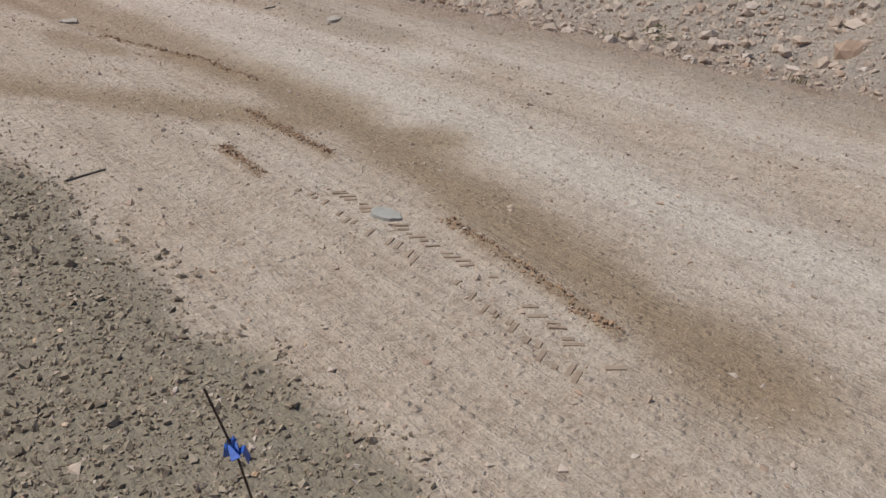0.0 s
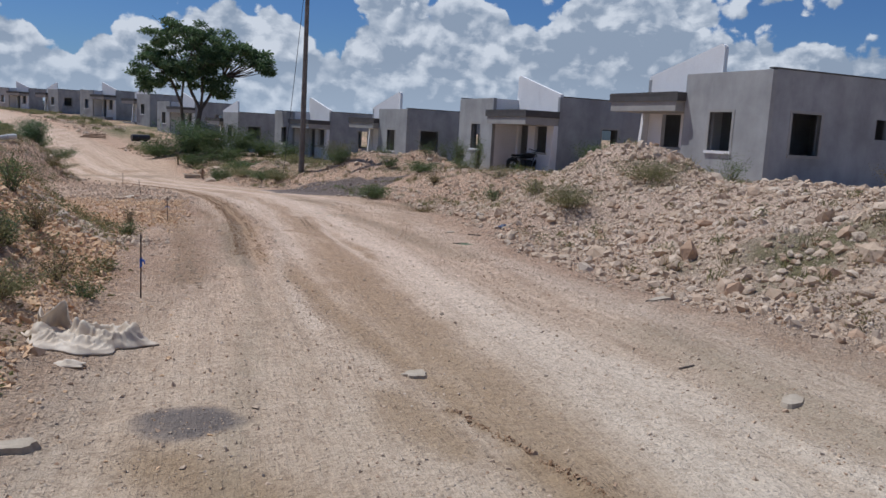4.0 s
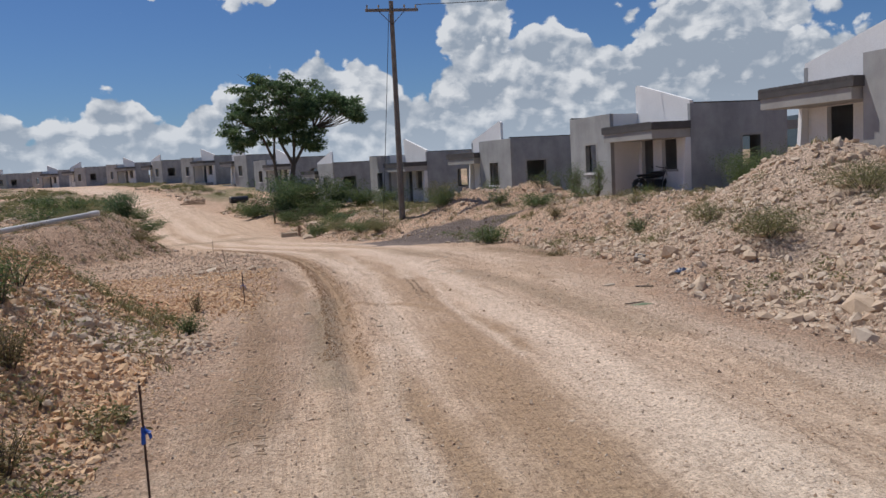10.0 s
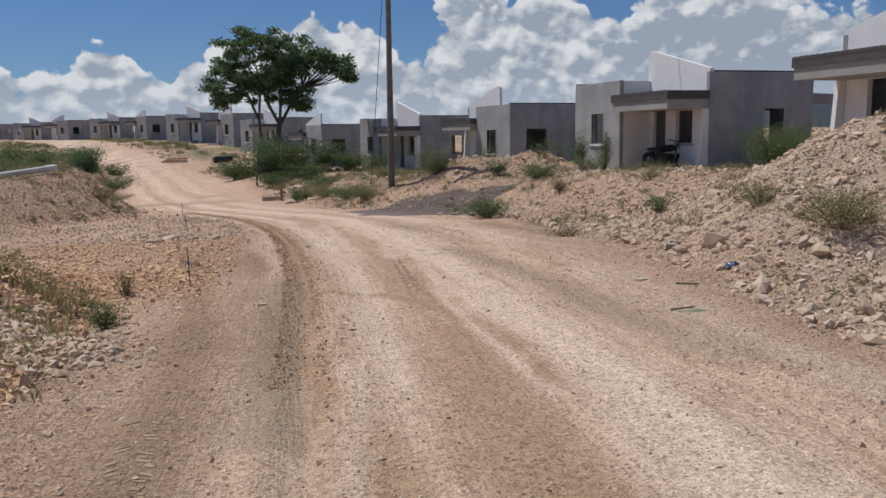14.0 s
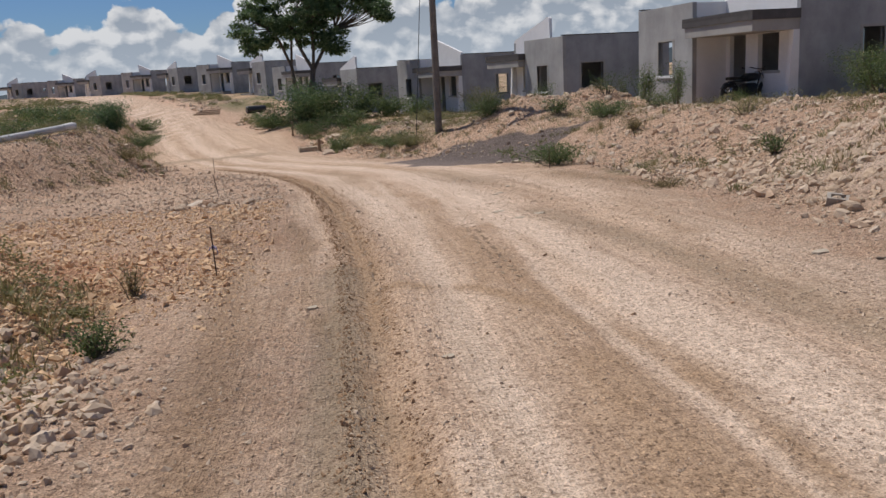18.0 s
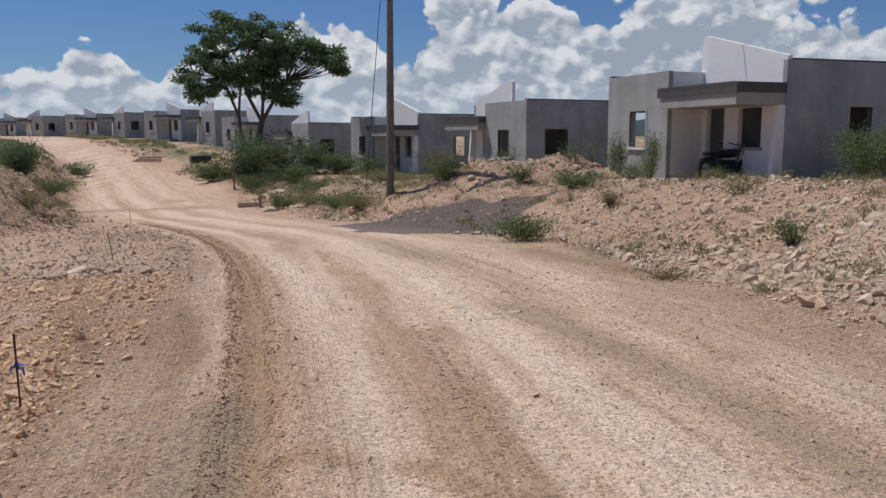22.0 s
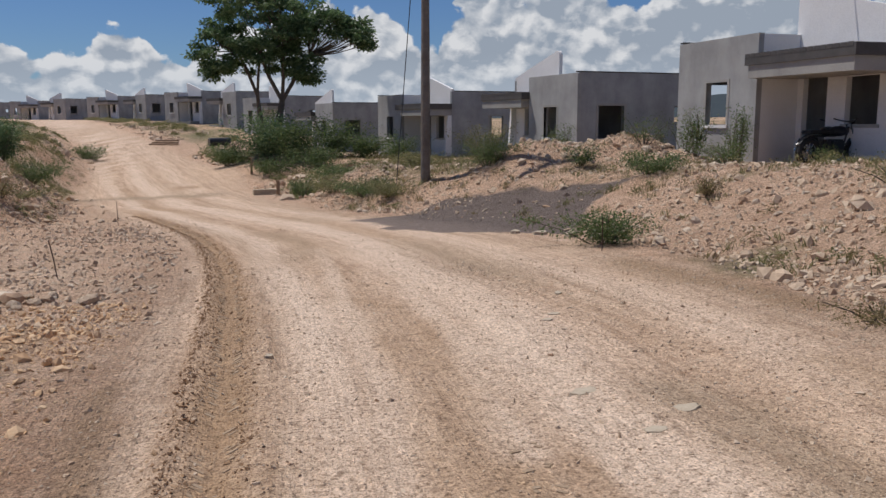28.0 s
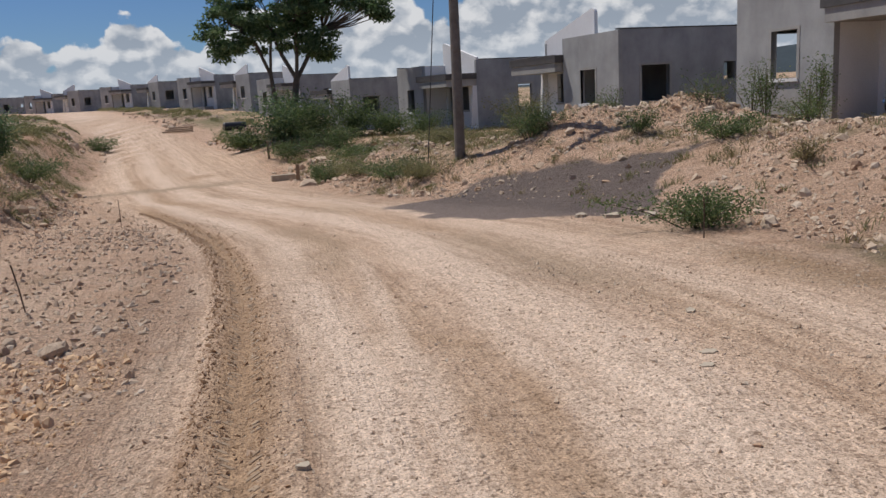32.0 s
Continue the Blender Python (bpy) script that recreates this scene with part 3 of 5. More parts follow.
def surface_z(x, y):
    """The ground with its small relief."""
    z = ground_z(x, y)
    s = x - line(RUT, y)
    off = 1 - smooth(-.3, .5, x - line(TOE_LEFT, y)) * (1 - smooth(-.6, .4, x - line(TOE_RIGHT, y)))
    near = 1 - smooth(60, 120, np.abs(y))
    off = off * (1 - .55 * smooth(20, 23, y) * (x > 0))
    z = z + near * off * (.11 * vnoise(x, y, 1.7, 21) + .06 * vnoise(x, y, .7, 22) + .035 * vnoise(x, y, .33, 23))
    z = z + near * (1 - off) * (.018 * vnoise(x, y, 1.3, 24) + .008 * vnoise(x, y, .4, 25))
    road = near * (1 - off)
    z = z + near * off * .03 * np.abs(vnoise(x, y, .17, 26)) + road * .006 * vnoise(x, y, .16, 27)
    z = z + road * .012 * vnoise(s * 3.2, y * .22, 1.0, 28)
    for pts, high in WINDROWS:
        z = z + high * np.exp(-(off_line(pts, x, y) / .045) ** 2) * (.7 + .5 * vnoise(x, y, .12, 29))
    for pts, half, much in STREAKS[:3]:
        z = z - .012 * np.exp(-(off_line(pts, x, y) / half) ** 2)
    for at, half, deep in ((0, .1, .045), (.26, .07, -.02), (-.2, .07, -.03), (1.45, .2, .02), (2.95, .22, .02), (2.2, .25, -.012)):
        z = z - road * deep * belt(s, at, half) * (smooth(10, 14, y) if abs(at) < .4 else 1)
    return z


def graded(lo, hi, step, first, last, grow):
    a = list(np.arange(lo, hi + 1e-6, step))
    d = step
    while a[-1] < last:
        d *= grow
        a.append(a[-1] + d)
    d = step
    while a[0] > first:
        d *= grow
        a.insert(0, a[0] - d)
    return np.array(a)


def quick_mesh(name, verts, faces, smooth_shade=False):
    """A mesh from numpy arrays of triangles or quads."""
    me = bpy.data.meshes.new(name)
    verts, faces = np.asarray(verts, np.float32), np.asarray(faces, np.int32)
    k = faces.shape[1]
    me.vertices.add(len(verts))
    me.vertices.foreach_set("co", verts.ravel())
    me.loops.add(faces.size)
    me.loops.foreach_set("vertex_index", faces.ravel())
    me.polygons.add(len(faces))
    me.polygons.foreach_set("loop_start", np.arange(0, faces.size, k, dtype=np.int32))
    me.polygons.foreach_set("use_smooth", np.full(len(faces), smooth_shade))
    me.update(calc_edges=True)
    return me


def make_ground():
    gx = graded(-3.2, 9.6, .07, -2500, 2500, 1.11)
    gy = graded(-1.0, 36, .08, -600, 3500, 1.075)
    X, Y = np.meshgrid(gx, gy)
    x, y = X.ravel(), Y.ravel()
    z = surface_z(x, y)
    n, m = len(gx), len(gy)
    i = (np.arange(m - 1)[:, None] * n + np.arange(n - 1)).ravel()
    me = quick_mesh("ground", np.stack([x, y, z], 1), np.stack([i, i + 1, i + n + 1, i + n], 1), True)
    lays, _ = soils(x, y)
    for k, v in lays.items():
        a = me.attributes.new(k, "FLOAT", "POINT")
        a.data.foreach_set("value", np.asarray(v, np.float32))
    me.materials.append(M_GROUND)
    return tagged(new("ground", me), "pale rutted marl road with dug-up banks of soil", "ground", kind="structure")


make_ground()

# ---- houses ----
def part(name, bm, mat, parent=None, label=""):
    me = bpy.data.meshes.new(name)
    bm.to_mesh(me)
    bm.free()
    me.materials.append(mat)
    ob = new(name, me)
    if parent is not None:
        ob.parent = parent
    if label:
        ob["label"] = label
    return ob


def box(bm, lo, hi, m=None):
    r = bmesh.ops.create_cube(bm, size=1.0)["verts"]
    for v in r:
        v.co = Vector([lo[k] + (v.co[k] + .5) * (hi[k] - lo[k]) for k in range(3)])
        if m is not None:
            v.co = m @ v.co
    return r


def wall_boxes(bm, axis, at, thick, a0, a1, z0, z1, holes):
    """A wall along u (axis 0) or v (axis 1) as one shell, open at its holes (a, b, lower, upper)."""
    ca = sorted({a0, a1, *[v for h in holes for v in h[:2]]})
    cz = sorted({z0, z1, *[v for h in holes for v in h[2:]]})
    solid = {}
    for i in range(len(ca) - 1):
        for j in range(len(cz) - 1):
            a, z = (ca[i] + ca[i + 1]) / 2, (cz[j] + cz[j + 1]) / 2
            solid[i, j] = not any(h[0] < a < h[1] and h[2] < z < h[3] for h in holes)
    seen = {}

    def vert(i, j, k):
        if (i, j, k) not in seen:
            w = at + thick * k
            seen[i, j, k] = bm.verts.new((ca[i], w, cz[j]) if axis == 0 else (w, ca[i], cz[j]))
        return seen[i, j, k]
    for (i, j), full in solid.items():
        if not full:
            continue
        for k in (0, 1):
            bm.faces.new([vert(i, j, k), vert(i + 1, j, k), vert(i + 1, j + 1, k), vert(i, j + 1, k)])
        for di, dj, p, q in ((-1, 0, (i, j), (i, j + 1)), (1, 0, (i + 1, j), (i + 1, j + 1)), (0, -1, (i, j), (i + 1, j)), (0, 1, (i, j + 1), (i + 1, j + 1))):
            if not solid.get((i + di, j + dj), False):
                bm.faces.new([vert(*p, 0), vert(*q, 0), vert(*q, 1), vert(*p, 1)])
    bmesh.ops.recalc_face_normals(bm, faces=bm.faces)


T = .15
BW, EU, LV, VB, HB, HL = 3.36, 6.75, 1.21, 5.2, 3.15, 3.2


def prism(bm, outline, v0, v1):
    """An outline in u and z, made thick from v0 to v1."""
    a = [bm.verts.new((u, v0, z)) for u, z in outline]
    b = [bm.verts.new((u, v1, z)) for u, z in outline]
    bm.faces.new(a)
    bm.faces.new(list(reversed(b)))
    for i in range(len(a)):
        j = (i + 1) % len(a)
        bm.faces.new((a[j], a[i], b[i], b[j]))
    bmesh.ops.recalc_face_normals(bm, faces=bm.faces)


def build_house(label, white=True):
    """One starter house: bedroom block, recessed living front under a porch roof, raked parapet wall."""
    h = new("house")
    tagged(h, label, "house", "unfinished houses along the road")
    S = T + .002
    bm = bmesh.new()
    wall_boxes(bm, 0, 0, T, 0, BW, -.6, HB, [(1.33, 2.22, .95, 2.04)])
    front = part("wall", bm, M_PLASTER_FRONT, h, "grey cement-rendered front wall")
    bm = bmesh.new()
    wall_boxes(bm, 1, .001, T, S, VB, -.6, HB + .02, [(.85, 1.9, .95, 2.06), (4.05, 4.55, 1.5, 2.06)])
    side = part("wall", bm, M_PLASTER, h)
    bm = bmesh.new()
    wall_boxes(bm, 1, BW - T, T, S, LV - .002, -.6, HB - .02, [])
    part("wall", bm, M_WHITE if white else M_PLASTER_FRONT, h, "porch side wall")
    bm = bmesh.new()
    wall_boxes(bm, 0, LV, T, BW - T, EU - S, -.6, HL - .25, [(3.55, 4.35, .02, 2.08), (4.94, 5.88, .97, 2.04)])
    lf = part("wall", bm, M_WHITE if white else M_PLASTER_FRONT, h, "white porch wall")
    bm = bmesh.new()
    wall_boxes(bm, 1, EU - T, T, LV - .004, VB, -.6, HL, [(3.3, 4.05, .95, 2.04)])
    side2 = part("wall", bm, M_PLASTER, h)
    bm = bmesh.new()
    wall_boxes(bm, 0, VB - T - .002, T, S, EU - S, -.6, HL - .06, [(3.5, 4.9, .95, 2.04), (1.0, 2.0, .95, 2.04)])
    part("wall", bm, M_PLASTER, h)
    # raked parapet with a rounded crest
    bm = bmesh.new()
    c = [(BW - T + .02 + .16 * (1 - math.cos(a)), 4.0 + .16 * math.sin(a)) for a in np.linspace(0, 1.9, 6)]
    prism(bm, [(BW - T + .02, HL - .25)] + c + [(EU - .02, 3.31), (EU - .02, HL - .25)], LV + .004, LV + T - .004)
    part("parapet", bm, M_WHITE if white else M_PLASTER_FRONT, h, "white raked parapet wall" if white else "bare raked parapet wall")
    # roofs
    bm = bmesh.new()
    box(bm, (T, T, 2.86), (BW - T, VB - T, 2.98))
    box(bm, (BW - T, LV + T, 2.86), (EU - T, VB - T, 2.98))
    part("roof", bm, M_SLAB, h)
    bm = bmesh.new()
    box(bm, (-.015, .02, HB + .02), (T + .02, VB, HB + .06))
    part("coping", bm, M_COPING, h, "dark roof edge strip")
    bm = bmesh.new()
    box(bm, (EU - T - .02, LV + T, HL), (EU + .015, VB, HL + .04))
    part("coping", bm, M_COPING, h, "dark roof edge strip")
    bm = bmesh.new()
    box(bm, (BW + .05, -.3, 2.06), (EU - .02, LV - .003, 2.36))
    beam = part("porch_beam", bm, M_BEAM, h, "pale concrete porch beam")
    bm = bmesh.new()
    box(bm, (BW - .05, -.34, 2.362), (EU + .03, LV - .003, 2.62))
    for k in range(18):
        u = BW - .03 + k * .19
        box(bm, (u, -.346, 2.545), (u + .15, -.338, 2.635))
    part("porch_roof", bm, M_FASCIA, h, "dark ribbed porch roof")
    bm = bmesh.new()
    prism(bm, [(EU - T + .004, -.6), (EU - .004, -.6), (EU - .004, 2.06), (EU - T + .004, 2.06)], LV - .2, LV - .006)
    bm.verts.ensure_lookup_table()
    for v in bm.verts:
        if v.co.y < LV - .1 and v.co.z < 1:
            v.co.y -= .2
    part("pier", bm, M_WHITE if white else M_PLASTER_FRONT, h, "white porch pier")
    bm = bmesh.new()
    box(bm, (BW + .01, -.2, -.6), (EU - .02, LV - .21 - .2, .0))
    part("porch_floor", bm, M_SLAB, h)
    bm = bmesh.new()
    box(bm, (T, T, -.3), (EU - T, VB - T - .004, .0))
    part("floor_slab", bm, M_SLAB, h)
    bm = bmesh.new()
    box(bm, (BW - T, LV + T, -.3), (BW, VB - T - .01, 2.86))
    part("partition", bm, M_PLASTER, h)
    bm = bmesh.new()
    box(bm, (3.9, VB + .002, 2.2), (6.5, VB + 1.0, 2.5))
    part("rear_canopy", bm, M_SLAB, h)
    for wall, (lo, hi) in ((front, ((1.24, -.05, .87), (2.3, .1, .948))), (lf, ((4.86, LV - .04, .89), (5.96, LV + .1, .968))),
                           (side, ((-.04, .78, .87), (.1, 1.98, .948))), (side2, ((EU - .1, 3.22, .87), (EU + .04, 4.13, .948)))):
        bm = bmesh.new()
        box(bm, lo, hi)
        part("window_sill", bm, M_WHITE if wall is front else M_BEAM, wall, "white window sill" if wall is front else "")
    # pale plastered reveals round the openings
    for wall, (u0, u1, z0, z1) in ((front, (1.33, 2.22, .95, 2.04)),):
        bm = bmesh.new()
        box(bm, (u0 - .09, -.012, z0), (u0, T * .6, z1 + .07))
        box(bm, (u1, -.012, z0), (u1 + .09, T * .6, z1 + .07))
        box(bm, (u0, -.012, z1), (u1, T * .6, z1 + .07))
        part("window_surround", bm, M_BEAM, wall)
    for wall, at, (v0, v1, z0, z1), d in ((side, .001, (.85, 1.9, .95, 2.06), -1), (side2, EU, (3.3, 4.05, .95, 2.04), 1)):
        bm = bmesh.new()
        a, b = (at - .012, at + .09) if d < 0 else (at - .09, at + .012)
        box(bm, (a, v0 - .09, z0), (b, v0, z1 + .07))
        box(bm, (a, v1, z0), (b, v1 + .09, z1 + .07))
        box(bm, (a, v0, z1), (b, v1, z1 + .07))
        part("window_surround", bm, M_BEAM, wall)
    return h


def house_pose(x, y, phi, zb, far_porch, left=False):
    """Places a house by its outer front corner; far_porch: the porch lies further along the road than the bedroom."""
    a = radians(phi)
    d = Vector((-math.sin(a), math.cos(a), 0)) * (1 if far_porch else -1)
    n = Vector((math.cos(a), math.sin(a), 0)) * (-1 if left else 1)
    m = Matrix(((d.x, n.x, 0, x), (d.y, n.y, 0, y), (0, 0, 1, zb), (0, 0, 0, 1)))
    return m


def mirrored_house(src, label):
    """The same house turned left for right, with its own meshes."""
    made = {}
    for o in (src, *src.children_recursive):
        c = o.copy()
        if o.data:
            c.data = o.data.copy()
            c.data.transform(Matrix.Diagonal((-1, 1, 1, 1)))
            c.data.flip_normals()
        scene.collection.objects.link(c)
        made[o] = c
        c.parent = made.get(o.parent)
    return tagged(made[src], label)


H_ONE = build_house("unfinished grey cement-rendered house with porch and white raked parapet")
H_TWO = mirrored_house(H_ONE, "unfinished grey cement-rendered house with porch and white raked parapet")


def rightwards(m):
    """The pose for the mirrored house: its own u axis is turned round."""
    return m @ Matrix.Diagonal((-1, 1, 1, 1))


HOUSES = (  # x, y, turn, floor height, porch further on, left of the road
    (16.11, 20.69, 5.35, .59, True, False), (13.83, 38.89, 5.8, .06, False, False), (12.62, 43.69, 11.97, -.42, True, False),
    (7.99, 62.24, 14.37, -.65, False, False), (6.02, 70.61, 17.34, -.82, True, False), (-.6, 93.0, 22, .1, False, False),
    (-1.5, 98.5, 26, .9, True, False), (-10.1, 113.9, 31, 1.27, False, False), (-14.2, 127.0, 30, 1.5, True, False),
    (-24.6, 142.5, 38, 1.6, False, False), (-29.5, 150.5, 42, 1.63, True, False), (-42.5, 168.0, 44, 1.6, False, False),
    (-48.0, 172.0, 48, 1.6, True, False), (-66.0, 188.0, 52, 1.7, False, False), (-72.0, 192.0, 54, 1.7, True, False),
    (-14.6, 57.6, 4.9, .35, False, True), (-8.9, 26.9, 6, .55, False, True), (-24.0, 76.0, 16, .5, True, True))
first = {}
for x, y, phi, zb, porch, left in HOUSES:
    m = house_pose(x, y, phi, zb, porch, left)
    flip = m.to_3x3().determinant() < 0
    src = H_TWO if flip else H_ONE
    m = rightwards(m) if flip else m
    if src not in first:
        src.matrix_basis = m
        first[src] = True
    else:
        copy_thing(src, m)

# ---- loose stone ----
rng = np.random.default_rng(7)


def ico():
    g = (1 + 5 ** .5) / 2
    v = np.array([(-1, g, 0), (1, g, 0), (-1, -g, 0), (1, -g, 0), (0, -1, g), (0, 1, g), (0, -1, -g), (0, 1, -g), (g, 0, -1), (g, 0, 1), (-g, 0, -1), (-g, 0, 1)], float)
    f = np.array([(0, 11, 5), (0, 5, 1), (0, 1, 7), (0, 7, 10), (0, 10, 11), (1, 5, 9), (5, 11, 4), (11, 10, 2), (10, 7, 6), (7, 1, 8),
                  (3, 9, 4), (3, 4, 2), (3, 2, 6), (3, 6, 8), (3, 8, 9), (4, 9, 5), (2, 4, 11), (6, 2, 10), (8, 6, 7), (9, 8, 1)])
    return v / np.linalg.norm(v[0]), f


ICO_V, ICO_F = ico()


OCT_V = np.array([(1, 0, 0), (-1, 0, 0), (0, 1, 0), (0, -1, 0), (0, 0, 1), (0, 0, -1)], float)
OCT_F = np.array([(0, 2, 4), (2, 1, 4), (1, 3, 4), (3, 0, 4), (2, 0, 5), (1, 2, 5), (3, 1, 5), (0, 3, 5)])


def stones_mesh(name, x, y, size, mat, sink=.25, fine=False):
    """Many broken stones joined into one mesh; the finest have eight faces each."""
    n = len(x)
    base, tri = (OCT_V, OCT_F) if fine else (ICO_V, ICO_F)
    m = len(base)
    v = base[None] * rng.uniform(.62, 1.25, (n, m, 1))
    if fine:
        v = v + rng.normal(size=v.shape) * .18
    v = v * rng.uniform((.7, .55, .45), (1.2, 1.0, .8), (n, 3))[:, None, :]
    q = rng.normal(size=(n, 4))
    q[:, 1:3] *= .8 if fine else .35
    q /= np.linalg.norm(q, axis=1)[:, None]
    w, a, b, c = q.T
    R = np.stack([1 - 2 * (b * b + c * c), 2 * (a * b - w * c), 2 * (a * c + w * b), 2 * (a * b + w * c), 1 - 2 * (a * a + c * c), 2 * (b * c - w * a),
                  2 * (a * c - w * b), 2 * (b * c + w * a), 1 - 2 * (a * a + b * b)], 1).reshape(n, 3, 3)
    v = np.einsum("nij,nkj->nki", R, v) * size[:, None, None]
    z = surface_z(x, y) + size * (.5 - sink - .25)
    v += np.stack([x, y, z], 1)[:, None, :]
    f = tri[None] + m * np.arange(n)[:, None, None]
    me = quick_mesh(name, v.reshape(-1, 3), f.reshape(-1, 3))
    me.materials.append(mat)
    return me


def litter(x, y):
    """How thickly the ground is strewn with stone, 0 to 1."""
    tl, tr = line(TOE_LEFT, y), line(TOE_RIGHT, y)
    d = .9 * smooth(-.35, .4, tl - x) * (1 - .5 * smooth(3, 6, tl - x))
    flat = smooth(17, 20, y) * (1 - smooth(34, 37, y)) * (1 - smooth(.3, 1.6, x - .6))
    d = np.maximum(d, .75 * flat * (.6 + .4 * vnoise(x, y, 2.0, 31)))
    r = smooth(-.5, .5, x - tr) * (1 - smooth(7, 10, x - tr))
    d = np.maximum(d, r * (.95 * (1 - smooth(20, 23, y)) + .6 * smooth(20, 23, y)))
    for hx, hy, h, rx, ry in HEAPS[:6]:
        d = np.maximum(d, np.exp(-(((x - hx) / rx) ** 2 + ((y - hy) / ry) ** 2) * .8))
    d = np.maximum(d, .03 + .05 * smooth(3.2, 5.5, x - line(RUT, y)))
    d = d * (.65 + .35 * vnoise(x, y, 1.4, 33)) * np.where(((x - 7) / 3.3) ** 2 + ((y - 33) / 2.4) ** 2 < 1, .08, 1)
    return np.where(y > 48, d * .3, d)


def strewn(n, lo, hi, mean, spread, most):
    x, y = rng.uniform(lo[0], hi[0], n), rng.uniform(lo[1], hi[1], n)
    keep = (rng.random(n) < litter(x, y)) & (np.hypot((x - .64) / 1.15, y - 9.0) > .52)
    x, y = x[keep], y[keep]
    s = np.minimum(mean * np.exp(rng.normal(size=len(x)) * spread), most)
    return x, y, s


def on_road(x, y):
    return (x > line(TOE_LEFT, y) - .1) & (x < line(TOE_RIGHT, y) - .1) & ((x > line(RUT, y) - .4) | (y < 17))


def rubble():
    M_ORANGE = rock("orange_clod", (0.78, 0.57, 0.365), (0.70, 0.46, 0.265), (0.56, 0.325, 0.17))
    bits = [strewn(130000, (-4.6, 1), (1.6, 25), .013, .5, .05), strewn(90000, (5.0, -1), (13.5, 25), .018, .5, .06), strewn(110000, (-9, 24), (14, 48), .03, .5, .09)]
    big = [strewn(30000, (-4.6, 1), (1.6, 25), .027, .45, .1), strewn(36000, (5.4, -1), (13.5, 25), .034, .6, .2), strewn(12000, (-9, 24), (14, 48), .055, .45, .2)]
    for group, fine in ((bits, True), (big, False)):
        for (x, y, s), side in zip(group, ("left", "right", "far")):
            road = on_road(x, y)
            s = np.where(road, np.minimum(s * .5, .02), s)
            s = np.where((x < 1.8) & (y > 24) & (y < 35), np.minimum(s, .045), s)
            mat = M_ORANGE if side == "left" else M_STONE
            word = {"left": "orange soil clods and stones strewn over the bank", "right": "pale broken marl stones strewn over the berm", "far": "loose marl rubble strewn beside the road"}[side]
            name = "soil_clods" if side == "left" else "rubble"
            tagged(new(name, stones_mesh(name, x, y, s, mat, .2, fine)), word, "rubble", kind="stuff")
    # crumbled soil that covers the bank where the walk passes
    x, y, s = strewn(110000, (-4.0, 4), (1.3, 20.5), .02, .5, .07)
    keep = ~on_road(x, y) & (np.hypot((x - .64) / 1.15, y - 9.0) > .52)
    tagged(new("soil_clods", stones_mesh("soil_clods", x[keep], y[keep], s[keep], M_ORANGE, .2, True)), "orange crumbled soil covering the bank", "rubble", kind="stuff")
    # a spill of pale stones at the foot of the bank
    n = 2600
    x, y = rng.normal(.1, .4, n), rng.normal(15.4, .65, n)
    keep = (x < 1.2) & (x > -1.2)
    s = np.minimum(.024 * np.exp(rng.normal(size=n) * .55), .09)
    tagged(new("stone_spill", stones_mesh("stone_spill", x[keep], y[keep], s[keep], M_STONE, .15)), "spill of pale yellowish stones at the foot of the bank", "rubble", kind="stuff")
    # grit pressed into the carriageway, swept into belts
    n = 150000
    y = rng.uniform(.3, 27, n)
    x = rng.uniform(-.3, 7.3, n)
    w = x - line(RUT, y)
    keep = rng.random(n) < .22 + .5 * belt(w, .35, .25) + .75 * belt(w, 3.1, .6) + .5 * belt(w, 4.6, .4) + .35 * (w < -.3)
    x, y = x[keep], y[keep]
    s = np.minimum(.0068 * np.exp(rng.normal(size=len(x)) * .55), .03)
    tagged(new("grit", stones_mesh("grit", x, y, s, M_STONE, .3, True)), "small pale stones pressed into the road", "gravel", kind="stuff")
    # dark gravel of the shoulder where the walk begins
    n = 34000
    y = rng.uniform(.1, 5.6, n)
    x = rng.uniform(-1.6, 1.4, n)
    keep = rng.random(n) < (1 - smooth(.95, 1.45, x + .12 * vnoise(x, y, .35, 62))) * (1 - smooth(4.0, 5.5, y)) + .02
    x, y = x[keep], y[keep]
    s = np.minimum(.0095 * np.exp(rng.normal(size=len(x)) * .45), .03)
    tagged(new("shoulder_gravel", stones_mesh("shoulder_gravel", x, y, s, M_GREY_STONE, .1, True)), "dark grey gravel on the road shoulder", "gravel", kind="stuff")
    # soil crumbs along the worn rut and the thrown-up ridges
    n = 16000
    y = rng.uniform(14, 38, n)
    x = line(RUT, y) + rng.choice((-.24, -.2, -.12, -.04, .06, .15), n) + rng.normal(size=n) * .035
    for pts, high in WINDROWS:
        for (ax, ay), (bx, by) in zip(pts, pts[1:]):
            t = rng.random(260)
            x = np.concatenate([x, ax + (bx - ax) * t + rng.normal(size=260) * .03])
            y = np.concatenate([y, ay + (by - ay) * t + rng.normal(size=260) * .03])
    s = np.minimum(.007 * np.exp(rng.normal(size=len(x)) * .5), .026)
    tagged(new("clods", stones_mesh("clods", x, y, s, M_CLOD, .3, True)), "dark soil clods along the tyre rut", "soil", kind="stuff")
    # rubble and spoil before the far rows
    n = 16000
    y = 44 + 86 * rng.random(n) ** 1.5
    right = rng.random(n) < .62
    x = np.where(right, line(TOE_RIGHT, y) + rng.uniform(-.3, 7, n), line(TOE_LEFT, y) - rng.uniform(-.3, 9, n))
    keep = rng.random(n) < np.clip(.15 + .8 * vnoise(x, y, 3.5, 71), 0, 1)
    x, y = x[keep], y[keep]
    s = np.minimum(.075 * np.exp(rng.normal(size=len(x)) * .5), .34)
